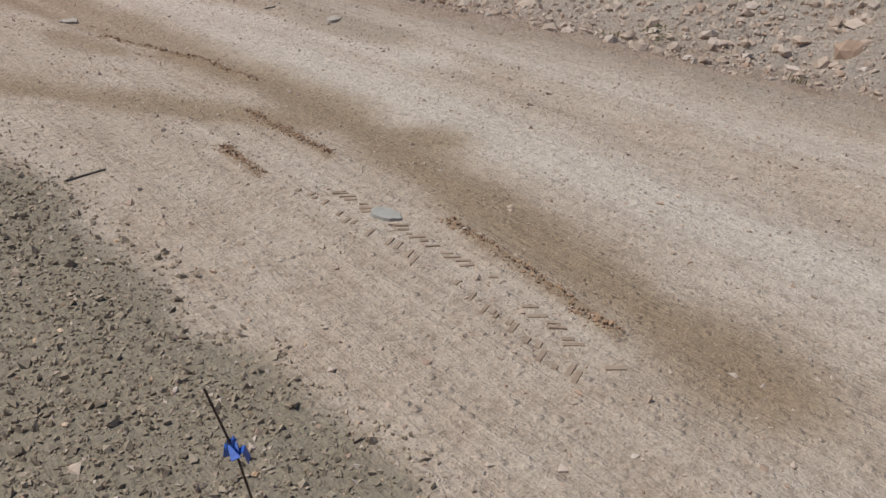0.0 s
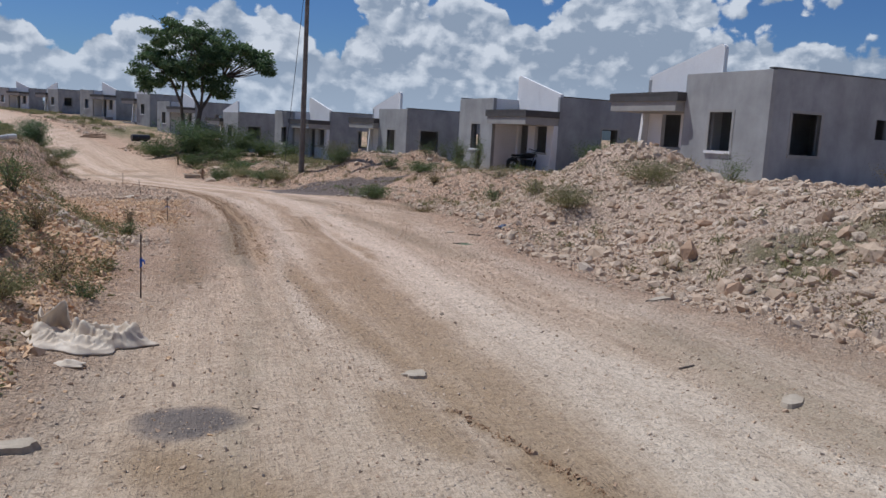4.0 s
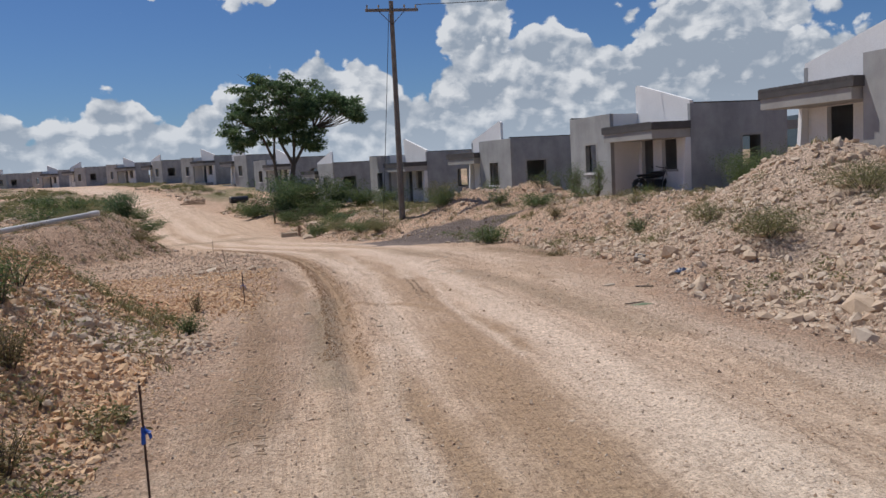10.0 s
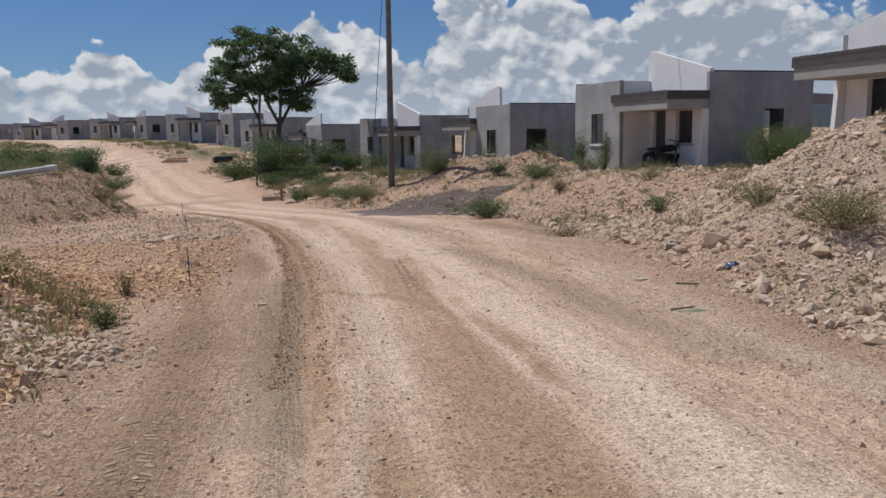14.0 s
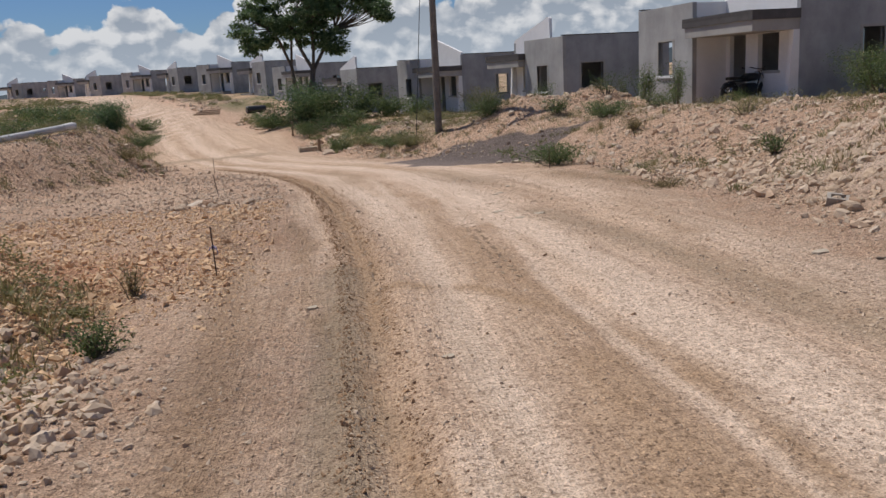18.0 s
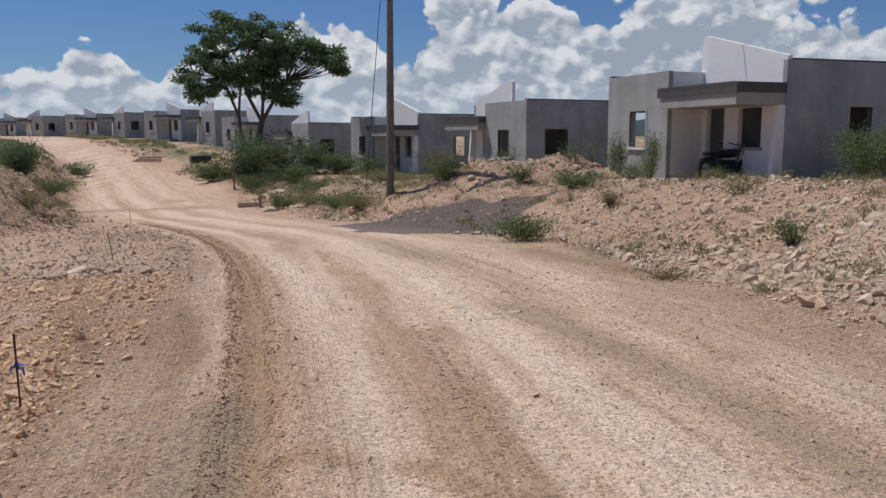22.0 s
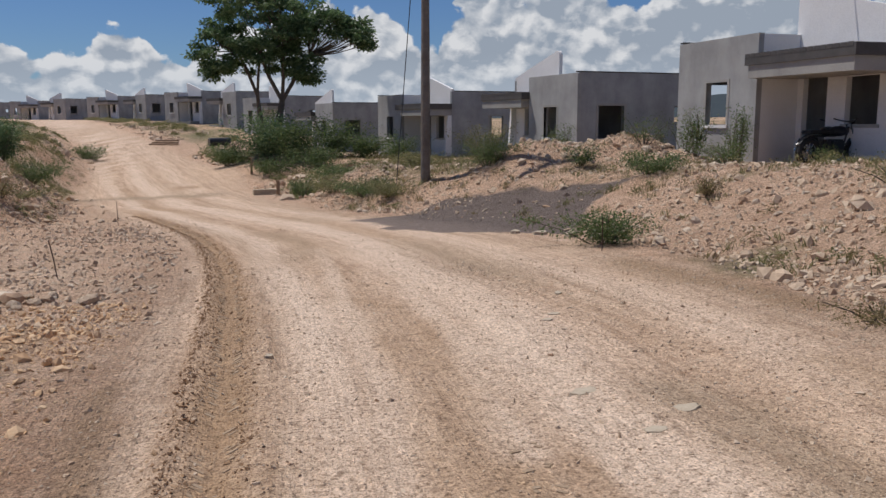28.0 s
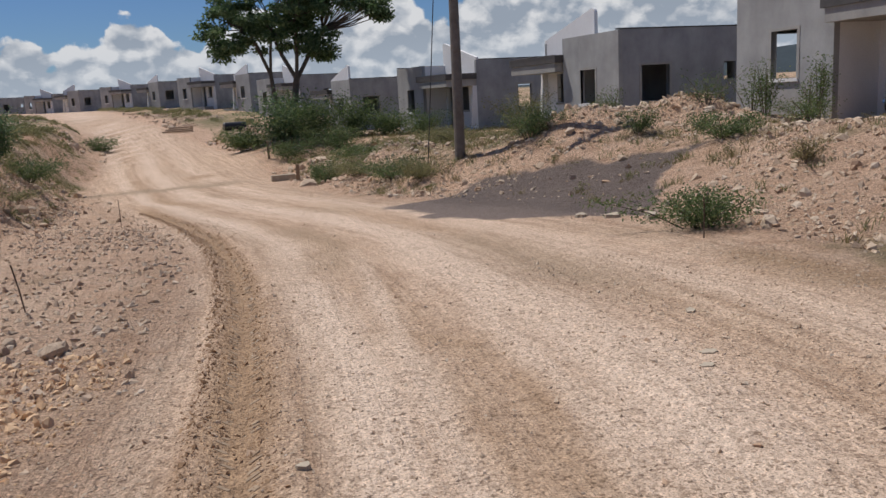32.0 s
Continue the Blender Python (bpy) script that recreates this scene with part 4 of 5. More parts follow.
    tagged(new("spoil", stones_mesh("spoil", x, y, s, M_STONE, .15)), "spoil and stones before the far houses", "rubble", kind="stuff")


def tyre_tread():
    """Lug prints: short slanting bars of pressed soil."""
    tracks = [(((2.33, 3.3), (2.26, 2.1), (2.12, 1.2)), .3, .045, .007), (((3.94, 21), (3.8, 19.4), (3.66, 17.6)), .2, .06, .006),
              (((1.36, 13.6), (1.46, 11.5)), .3, .06, .006)]
    ys = np.arange(16.5, 37, 1.0)
    tracks.append((tuple(zip(line(RUT, ys), ys)), .24, .05, .005))
    vs, fs, k = [], [], 0
    for pts, wide, pitch, high in tracks:
        for (ax, ay), (bx, by) in zip(pts, pts[1:]):
            d = Vector((bx - ax, by - ay, 0))
            L = d.length
            d.normalize()
            for q in range(int(L / pitch)):
                for side in (-1, 1):
                    if rng.random() < .5:
                        continue
                    c = Vector((ax, ay, 0)) + d * (q + .5 * (side > 0) + rng.normal() * .2) * pitch
                    n = Vector((-d.y, d.x, 0)) * side
                    u = (n + d * .55).normalized() * wide * rng.uniform(.07, .2)
                    w = Vector((-u.y, u.x, 0)).normalized() * pitch * rng.uniform(.2, .34)
                    c = c + n * wide * rng.uniform(.2, .34)
                    ring = [c + u * e + w * g for e, g in ((-1, -1), (1, -1), (1, 1), (-1, 1))]
                    for e in ring:
                        vs.append((e.x, e.y, -.012))
                    for e in ring:
                        e = c + (e - c) * .7
                        vs.append((e.x, e.y, high * rng.uniform(.5, 1.1)))
                    fs += [(k + a, k + (a + 1) % 4, k + 4 + (a + 1) % 4, k + 4 + a) for a in range(4)] + [(k + 4, k + 5, k + 6, k + 7)]
                    k += 8
    v = np.array(vs)
    v[:, 2] += surface_z(v[:, 0], v[:, 1])
    me = quick_mesh("tyre_tread", v, fs)
    me.materials.append(rock("tread_soil", (0.41, 0.305, 0.205), (0.36, 0.262, 0.172), (0.31, 0.22, 0.14)))
    tagged(new("tyre_tread", me), "tyre lug prints pressed into the damp soil", "tyre track", kind="stuff")



def grey_spill():
    """A spread of grey builders' gravel on the bank."""
    n = 5200
    x, y = rng.normal(-3.3, .9, n), rng.normal(14.6, .45, n)
    s = np.minimum(.022 * np.exp(rng.normal(size=n) * .5), .08)
    tagged(new("gravel_spill", stones_mesh("gravel_spill", x, y, s, M_GREY_STONE, .1, True)), "dark grey builders' gravel spread on the bank", "gravel", kind="stuff")


M_GREY_STONE = rock("shoulder_stone", (0.49, 0.39, 0.265), (0.33, 0.255, 0.165), (0.19, 0.145, 0.09))
M_CLOD = rock("soil_clod", (0.47, 0.315, 0.19), (0.38, 0.24, 0.135), (0.30, 0.18, 0.10))
rubble()
tyre_tread()
grey_spill()

STONE_MESHES = []
for k in range(12):
    bm = bmesh.new()
    bmesh.ops.create_icosphere(bm, subdivisions=2, radius=1)
    squash = rng.uniform((.8, .65, .45), (1.15, .95, .75))
    for w in bm.verts:
        d = w.co.normalized()
        cut = min(1.0, .78 / max(.2, abs(d.dot(Vector((math.sin(k), math.cos(2 * k), .5)).normalized()))))
        w.co = Vector([c * q for c, q in zip(d * cut * (1 + .3 * noise.noise(d * 1.3 + Vector((k * 7, 0, 0))) + .12 * noise.noise(d * 4 + Vector((0, k * 5, 0)))), squash)])
    me = bpy.data.meshes.new("stone")
    bm.to_mesh(me)
    bm.free()
    me.materials.append(M_STONE)
    STONE_MESHES.append(me)


def stone_heap(cx, cy, rx, ry, n, label, lo=.09, hi=.22):
    e = tagged(new("rubble_heap"), label, "rubble heap")
    e.matrix_basis = Matrix.Translation((cx, cy, float(surface_z(cx, cy))))
    for k in range(n):
        a, r = rng.uniform(0, 6.283), rng.random() ** .5
        x, y, s = cx + rx * r * math.cos(a), cy + ry * r * math.sin(a), rng.uniform(lo, hi) * (.6 + .4 * rng.random())
        o = new("stone", STONE_MESHES[k % 12])
        o.parent = e
        o.matrix_parent_inverse = Matrix.Identity(4)
        o.matrix_basis = Matrix.LocRotScale((x - cx, y - cy, float(surface_z(x, y)) - float(surface_z(cx, cy)) + s * .22),
                                            Euler((rng.uniform(-.5, .5), rng.uniform(-.5, .5), rng.uniform(0, 6.28))), (s, s, s))
    return e


stone_heap(9.4, 18.6, 2.2, 2.0, 70, "heap of pale broken marl stone beside the road", .05, .13)
stone_heap(9.0, 11.0, 2.0, 4.5, 80, "long bank of pale marl rubble with weeds", .05, .13)
stone_heap(9.0, 36.8, 1.8, 1.5, 40, "heap of dug-up orange marl behind a pole", .05, .14)
stone_heap(11.6, 36.6, 1.5, 1.3, 30, "heap of dug-up orange marl before a house", .05, .14)
stone_heap(5.2, 41.6, 1.6, 1.7, 30, "low heap of white marl stone with grass", .07, .16)
stone_heap(-1.0, 12.0, 1.2, 5.0, 45, "bank of orange soil with scattered marl stones", .05, .12)
stone_heap(.6, 25.0, .8, .5, 20, "few loose pale stones on flat ground", .06, .13)

# ---- plants ----
def tube(bm, pts, radii, sides=7):
    """A tapered limb through a few points."""
    rings = []
    for i, (p, r) in enumerate(zip(pts, radii)):
        p = Vector(p)
        d = (Vector(pts[min(i + 1, len(pts) - 1)]) - Vector(pts[max(i - 1, 0)])).normalized()
        u = d.orthogonal().normalized()
        w = d.cross(u)
        rings.append([bm.verts.new(p + (u * math.cos(6.2832 * k / sides) + w * math.sin(6.2832 * k / sides)) * r) for k in range(sides)])
    for a, b in zip(rings, rings[1:]):
        for k in range(sides):
            bm.faces.new((a[k], a[(k + 1) % sides], b[(k + 1) % sides], b[k]))
    bm.faces.new(list(reversed(rings[0])))
    bm.faces.new(rings[-1])
    return bm


def leaf_mesh(name, centre, length, width, mat, droop=.25):
    """Folded leaves, one small island each, at the given places."""
    n = len(centre)
    d = rng.normal(size=(n, 3))
    d[:, 2] = d[:, 2] * .55 - droop
    d /= np.linalg.norm(d, axis=1)[:, None]
    s = np.cross(d, rng.normal(size=(n, 3)))
    s /= np.linalg.norm(s, axis=1)[:, None]
    L, W = (length * rng.uniform(.6, 1.3, n))[:, None], (width * rng.uniform(.7, 1.3, n))[:, None]
    up = np.cross(d, s) * W * .35
    c = np.asarray(centre)
    v = np.stack([c, c + d * L * .5 + s * W * .5 + up, c + d * L, c + d * L * .5 - s * W * .5 + up], 1)
    i = 4 * np.arange(n)[:, None]
    f = np.concatenate([i + [0, 1, 2], i + [0, 2, 3]], 0)
    me = quick_mesh(name, v.reshape(-1, 3), f)
    me.materials.append(mat)
    return me


def in_ball(n, r):
    p = rng.normal(size=(n, 3))
    p /= np.linalg.norm(p, axis=1)[:, None]
    return p * (rng.random((n, 1)) ** .45) * np.asarray(r)


def make_tree(x, y):
    """A spreading shade tree: forked trunk, long limbs, crown of separate leafy clumps."""
    z0 = float(surface_z(x, y)) - .15
    t = tagged(new("tree"), "broad green shade tree with a forked pale trunk", "tree")
    t.matrix_basis = Matrix.Translation((x, y, z0))
    # lobes of the crown: centre and radii
    lobes = (((-.9, 0, 6.9), (2.7, 2.7, 1.8), 84), ((1.4, 0, 5.7), (1.3, 1.5, 1.6), 34), ((-2.8, 0, 5.2), (1.2, 1.4, 1.1), 30), ((.8, .2, 7.5), (1.7, 1.8, 1.1), 28), ((3.3, 0, 6.9), (1.7, 1.3, .75), 30),
             ((4.6, 0, 6.2), (.8, .8, .55), 11), ((-1.2, 0, 4.9), (1.6, 1.4, .6), 10), ((1.6, 0, 4.4), (.9, 1.0, .5), 8))
    clumps = []
    for c, r, n in lobes:
        for k in range(n):
            d = rng.normal(size=3)
            d = d / np.linalg.norm(d) * rng.uniform(.3, 1.12) ** .5
            clumps.append(Vector([c[q] + d[q] * r[q] for q in range(3)]))
    fork, fork2 = Vector((.25, 0, 3.0)), Vector((-1.0, .2, 3.3))
    part("trunk", tube(bmesh.new(), [(.0, 0, 0), (.0, 0, .9), (.08, .03, 2.0), fork], (.24, .2, .17, .15), 10), M_BARK, t, "pale grey tree trunk")
    part("trunk", tube(bmesh.new(), [(-.7, .25, 0), (-.85, .25, 1.7), (-.95, .2, 2.6), fork2], (.13, .12, .105, .09), 8), M_BARK, t, "second thinner tree trunk")
    mains = [(fork, Vector((-.8, .1, 5.4)), .1), (fork, Vector((.45, -.3, 5.8)), .09), (fork, Vector((1.7, .2, 5.2)), .1), (fork2, Vector((-1.9, .3, 5.4)), .08), (fork2, Vector((-.7, .4, 5.7)), .07)]
    for base, tip, r in mains:
        mid = base.lerp(tip, .5) + Vector((rng.normal() * .08, rng.normal() * .08, -.08))
        part("limb", tube(bmesh.new(), [base - Vector((0, 0, .1)), mid, tip], (r * 1.1, r, r * .75), 7), M_BARK, t)
    for c in clumps[::2]:
        base, _, r = min(((q, None, w) for _, q, w in mains), key=lambda e: (e[0] - c).length)
        mid = base.lerp(c, .5) + Vector((rng.normal() * .15, rng.normal() * .15, -.15))
        part("limb", tube(bmesh.new(), [base, mid, c], (r * .5, r * .3, .018), 5), M_BARK, t)
    for c in (Vector((-2.9, 0, 8.9)), Vector((-3.5, .3, 8.1))):
        part("twig", tube(bmesh.new(), [Vector((-1.6, 0, 7.8)), c], (.03, .01), 4), M_BARK, t, "bare dead twig")
    pts = np.concatenate([np.array(c) + in_ball(112, (.5, .52, .25)) for c in clumps])
    o = new("crown", leaf_mesh("crown", pts, .24, .1, M_TREE, .45))
    o.parent = t
    o["label"] = "dark green dense crown with ragged edges"
    return t


make_tree(2.6, 61.0)


def bush(x, y, w, h, n=260, mat=None, leaf=.09, label="green leafy bush on dug-up soil", stems=7, name="bush"):
    z0 = float(surface_z(x, y)) - .03
    b = tagged(new(name), label, "bush")
    leaf, n, stems = leaf * .78, int(n * 1.5), stems + n // 200
    thin = 1.0
    if 21 <= y < 46:
        leaf, n = leaf * .72, int(n * 1.7)
    if y < 21:
        leaf, n, stems, thin = min(leaf, .06) * .62, int(n * 2.2), stems + 8, .45
    b.matrix_basis = Matrix.Translation((x, y, z0))
    tips = [Vector((rng.normal() * w * .28, rng.normal() * w * .28, h * rng.uniform(.55, 1.0))) for k in range(stems)]
    bm = bmesh.new()
    for p in tips:
        tube(bm, [(p.x * .15, p.y * .15, 0), (p.x * .5, p.y * .5, p.z * .55), p], (.012 * thin, .009 * thin, .004 * thin), 4)
    part("stem", bm, M_BARK, b)
    pts = []
    for p in tips:
        k = max(6, n // stems)
        f = rng.uniform(.25, 1.05, (k, 1))
        pts.append(np.array(p) * f + in_ball(k, (w * .26, w * .26, h * .16)))
    pts = np.concatenate(pts)
    pts[:, 2] = np.maximum(pts[:, 2], .03)
    o = new("foliage", leaf_mesh("foliage", pts, leaf, leaf * .5, mat or M_BUSH, .05))
    o.parent = b
    return b


for args in ((2.1, 57.0, 2.8, 2.3, 3600, M_TREE, .17, "large dark green bush under a tree"), (3.4, 56.0, 2.8, 1.9, 2600, M_BUSH, .15), (5.0, 56.5, 2.6, 1.7, 2200, M_BUSH, .15),
             (6.6, 55.5, 2.4, 1.3, 1700, M_BUSH, .14), (4.2, 53.5, 2.2, 1.0, 1300, M_BUSH, .12), (2.2, 53.8, 2.2, .9, 1200, M_BUSH, .12), (7.8, 53.0, 2.0, 1.1, 1200, M_BUSH, .12),
             (-4.3, 40.0, 1.5, 1.15, 3000, M_TREE, .1, "dark green bush beside a white pipe"), (-3.4, 39.2, 1.4, .55, 1300, M_BUSH, .08), (-2.9, 36.6, 1.4, .25, 700, M_WEED, .06, "low green weeds on a soil bank"),
             (7.8, 36.9, 1.2, .8, 1100, M_BUSH, .09, "bright green weed on an orange heap"), (3.3, 45.6, 1.0, .65, 700, M_BUSH, .09), (7.4, 28.3, 1.3, .55, 1300, M_BUSH, .08, "low green bush beside a marker stake"),
             (13.1, 36.9, .9, 1.15, 200, M_BUSH, .1, "tall thin weeds before a house wall"), (13.5, 35.4, .7, 1.15, 130, M_BUSH, .1, "tall thin weeds before a house wall"),
             (12.8, 37.8, .5, .8, 110, M_BUSH, .1, "tall thin weeds before a house wall"), (14.6, 33.3, .9, .45, 500, M_BUSH, .08, "yellow-green weeds before a porch"),
             (16.6, 30.2, 2.4, 1.4, 3000, M_BUSH, .1, "dense green bush beside a house wall"), (18.2, 30.6, 2.0, 1.2, 1800, M_BUSH, .1), (14.6, 20.0, .9, .8, 330, M_BUSH, .09, "green bush at a house corner"),
             (-.3, 11.1, .5, .4, 260, M_WEED, .07, "small dark weed on a soil bank"), (-.8, 15.1, .5, .4, 130, M_WEED, .07),
             (8.5, 16.9, 1.5, .5, 1300, M_WEED, .06, "grassy weed on a rubble heap"), (10.9, 17.9, 2.0, .5, 1500, M_WEED, .06, "grassy weed on a rubble heap"), (8.6, 18.6, .9, .35, 500, M_WEED, .06),
             (9.2, 9.8, .7, .4, 200, M_DRY, .06, "dry brown weed on rubble"), (10.3, 7.4, .8, .5, 240, M_BUSH, .06), (12.0, 12.5, .9, .5, 240, M_DRY, .06, "dry brown weed on rubble"),
             (11.6, 36.2, 1.0, .7, 220, M_BUSH, .09), (10.6, 34.4, 1.0, .4, 260, M_BUSH, .08), (9.7, 38.2, .8, .7, 160, M_BUSH, .09),
             (-9.7, 29.4, 1.7, 1.5, 1800, M_BUSH, .1, "dark bush against a house wall"), (-12.6, 49.5, 1.3, .8, 300, M_BUSH, .1), (-8.0, 66.0, 1.8, 1.0, 900, M_BUSH, .14),
             (-6.4, 42.5, 1.6, .45, 900, M_WEED, .09, "low green weeds on a soil bank"), (-6.6, 37.5, 1.4, .6, 800, M_BUSH, .1), (-3.0, 35.6, 1.2, .4, 600, M_DRY, .08, "withered low bush on a bank"), (-7.5, 46.0, 2.0, .8, 1000, M_BUSH, .13),
             (.2, 58.5, 2.2, 1.2, 1400, M_BUSH, .15), (-10.5, 54.0, 2.0, .9, 900, M_BUSH, .14), (-.2, 12.7, .5, .4, 320, M_DRY, .06, "withered grassy weed on a soil bank"), (.2, 11.2, .35, .3, 220, M_DRY, .05, "withered grassy weed on a soil bank"),
             (-0.06, 9.83, 0.8, 0.3, 700, M_WEED, .05, "low grassy weed on a soil bank"), (-0.67, 10.38, 0.7, 0.25, 500, M_WEED, .05, "low grassy weed on a soil bank"), (-0.29, 11.49, 0.4, 0.35, 500, M_TREE, .05, "low grassy weed on a soil bank"), (-1.27, 11.66, 0.7, 0.25, 420, M_WEED, .05, "low grassy weed on a soil bank"), (-0.48, 9.05, 0.7, 0.35, 600, M_BUSH, .05, "low grassy weed on a soil bank"), 
             (-.67, 14.1, .45, .55, 200, M_BUSH, .07), (.5, 18.3, .3, .35, 160, M_DRY, .05, "dry sprig on flat ground"),
             (.5, 10.6, .3, .2, 160, M_BUSH, .05, "small weed at the foot of a bank"), (7.5, 22.9, 1.0, .2, 360, M_DRY, .05, "withered low weed on soil"), (10.3, 33.1, 1.4, .5, 800, M_BUSH, .09), (12.4, 33.6, 1.2, .5, 500, M_BUSH, .08),
             (9.6, 35.3, 1.0, .5, 500, M_BUSH, .08), (5.2, 45.5, 2.2, .4, 900, M_WEED, .09, "low green weeds on a heap"), (7.2, 42.8, 2.4, .5, 1100, M_WEED, .1, "low green weeds beside a pole"), (4.6, 49.0, 2.4, .6, 1100, M_BUSH, .11, "low green weeds on the verge"),
             (5.5, 38.4, 1.6, .5, 1200, M_WEED, .08, "low green weeds beside a pole"), (5.0, 39.6, 1.8, .6, 1300, M_BUSH, .09, "low green weeds beside a pole"), (4.2, 41.0, 1.5, .45, 900, M_WEED, .08, "low green weeds on a heap"), (3.4, 43.2, .9, .8, 500, M_BUSH, .09, "green leafy weed at the road edge"),
             (8.0, 37.8, 1.1, .9, 900, M_WEED, .09, "bright green weed on an orange heap"), (10.4, 38.6, .8, .9, 380, M_BUSH, .09), (13.0, 36.2, .8, 1.2, 420, M_BUSH, .1, "tall leafy weeds before a house wall"), (13.2, 34.6, .8, 1.3, 420, M_BUSH, .1, "tall leafy weeds before a house wall"), (10.0, 30.2, .8, .35, 400, M_DRY, .06, "dry brown weed on a slope"),
             (11.2, 27.2, .9, .4, 400, M_WEED, .06, "grassy weed on a slope"), (9.6, 23.4, .7, .45, 420, M_BUSH, .06, "green weed on a slope"), (.56, 16.8, .35, .28, 260, M_BUSH, .06, "small green tuft on flat ground")):
    bush(*args)


def grass():
    """Tufts of grass and weeds over the banks."""
    n = 40000
    x, y = rng.uniform(-9, 15, n), rng.uniform(2, 58, n)
    lays, _ = soils(x, y)
    keep = rng.random(n) < lays["grass"] * .5 * (1 - .7 * (x > 6.5) * (y < 20)) + .012 * lays["loose"]
    keep &= (litter(x, y) < .97) & (lays["road"] < .25)
    x, y = x[keep], y[keep]
    for name, mat, pick, hgt in (("grass", M_WEED, slice(0, None, 2), .11), ("dry_grass", M_DRY, slice(1, None, 2), .11)):
        px, py = x[pick], y[pick]
        k = 18
        m = len(px)
        bx = np.repeat(px, k) + rng.normal(size=m * k) * .07
        by = np.repeat(py, k) + rng.normal(size=m * k) * .07
        bz = surface_z(bx, by) - .01
        h = np.repeat(hgt * rng.uniform(.5, 1.6, m), k) * rng.uniform(.6, 1.2, m * k)
        lean = rng.normal(size=(m * k, 2)) * .6
        w = rng.normal(size=(m * k, 2))
        w = w / np.linalg.norm(w, axis=1)[:, None] * .007
        base = np.stack([bx, by, bz], 1)
        side = np.concatenate([w, np.zeros((m * k, 1))], 1)
        midp = base + np.concatenate([lean * h[:, None] * .4, h[:, None] * .6], 1)
        tip = base + np.concatenate([lean * h[:, None], h[:, None]], 1)
        v = np.stack([base - side, base + side, midp + side * .8, midp - side * .8, tip], 1)
        i = 5 * np.arange(m * k)[:, None]
        f = np.concatenate([i + [0, 1, 2], i + [0, 2, 3], i + [3, 2, 4]], 0)
        me = quick_mesh(name, v.reshape(-1, 3), f)
        me.materials.append(mat)
        tagged(new(name, me), "tufts of green grass on the banks" if name == "grass" else "tufts of dry brown grass on the banks", "grass", kind="stuff")


grass()


def weeds():
    """Low broad-leaved weeds in patches on the banks."""
    n = 7500
    y = rng.uniform(4, 60, n)
    left = rng.random(n) < .55
    x = np.where(left, line(TOE_LEFT, y) - rng.uniform(.1, 4.0, n), line(TOE_RIGHT, y) + rng.uniform(.4, 7.0, n))
    keep = rng.random(n) < np.where(left & (y < 22), .42, np.where(left & (y > 27), .4, .2)) * (.45 + .55 * vnoise(x, y, 1.5, 51)) * np.where(left, 1, .8)
    x, y = x[keep], y[keep]
    for name, mat, pick, k in (("weeds", M_WEED, slice(0, None, 2), 60), ("dry_weeds", M_DRY, slice(1, None, 2), 50)):
        px, py = x[pick], y[pick]
        r = np.repeat(rng.uniform(.06, .2, len(px)), k)
        qx, qy = np.repeat(px, k) + rng.normal(size=len(r)) * r * .6, np.repeat(py, k) + rng.normal(size=len(r)) * r * .6
        qz = surface_z(qx, qy) + rng.random(len(r)) * r * 1.3
        tagged(new(name, leaf_mesh(name, np.stack([qx, qy, qz], 1), .05, .022, mat, -.1)), "low green weeds growing on the soil banks" if name == "weeds" else "low withered weeds on the soil banks", "weeds", kind="stuff")


weeds()


def far_scrub():
    """Scrub along the far verges."""
    n = 1700
    y = 44 + 90 * rng.random(n) ** 1.4
    right = rng.random(n) < .55
    x = np.where(right, line(TOE_RIGHT, y) + rng.uniform(.4, 7, n), line(TOE_LEFT, y) - rng.uniform(.3, 11, n))
    keep = rng.random(n) < np.clip(.2 + .9 * vnoise(x, y, 5.0, 81), 0, 1)
    x, y = x[keep], y[keep]
    k = 110
    r = np.repeat(rng.uniform(.2, .7, len(x)), k)
    p = in_ball(len(x) * k, (1, 1, 1))
    qx, qy = np.repeat(x, k) + p[:, 0] * r, np.repeat(y, k) + p[:, 1] * r
    qz = surface_z(qx, qy) + np.abs(p[:, 2]) * r * .7 + .02
    tagged(new("scrub", leaf_mesh("scrub", np.stack([qx, qy, qz], 1), .15, .06, M_WEED, -.05)), "dull green scrub along the far verges", "scrub", kind="stuff")


far_scrub()

# ---- utility pole and wires ----
def thing(name, label, category, x, y, z=None, turn=0.0, group=""):
    e = new(name)
    e.matrix_basis = pose(x, y, float(surface_z(x, y)) if z is None else z, 0, 0, turn)
    return tagged(e, label, category, group)


def wire(name, a, b, sag, r=.012, n=14):
    a, b = Vector(a), Vector(b)
    pts = [a.lerp(b, k / n) - Vector((0, 0, sag * 4 * (k / n) * (1 - k / n))) for k in range(n + 1)]
    return tube(bmesh.new(), pts, [r] * (n + 1), 5)


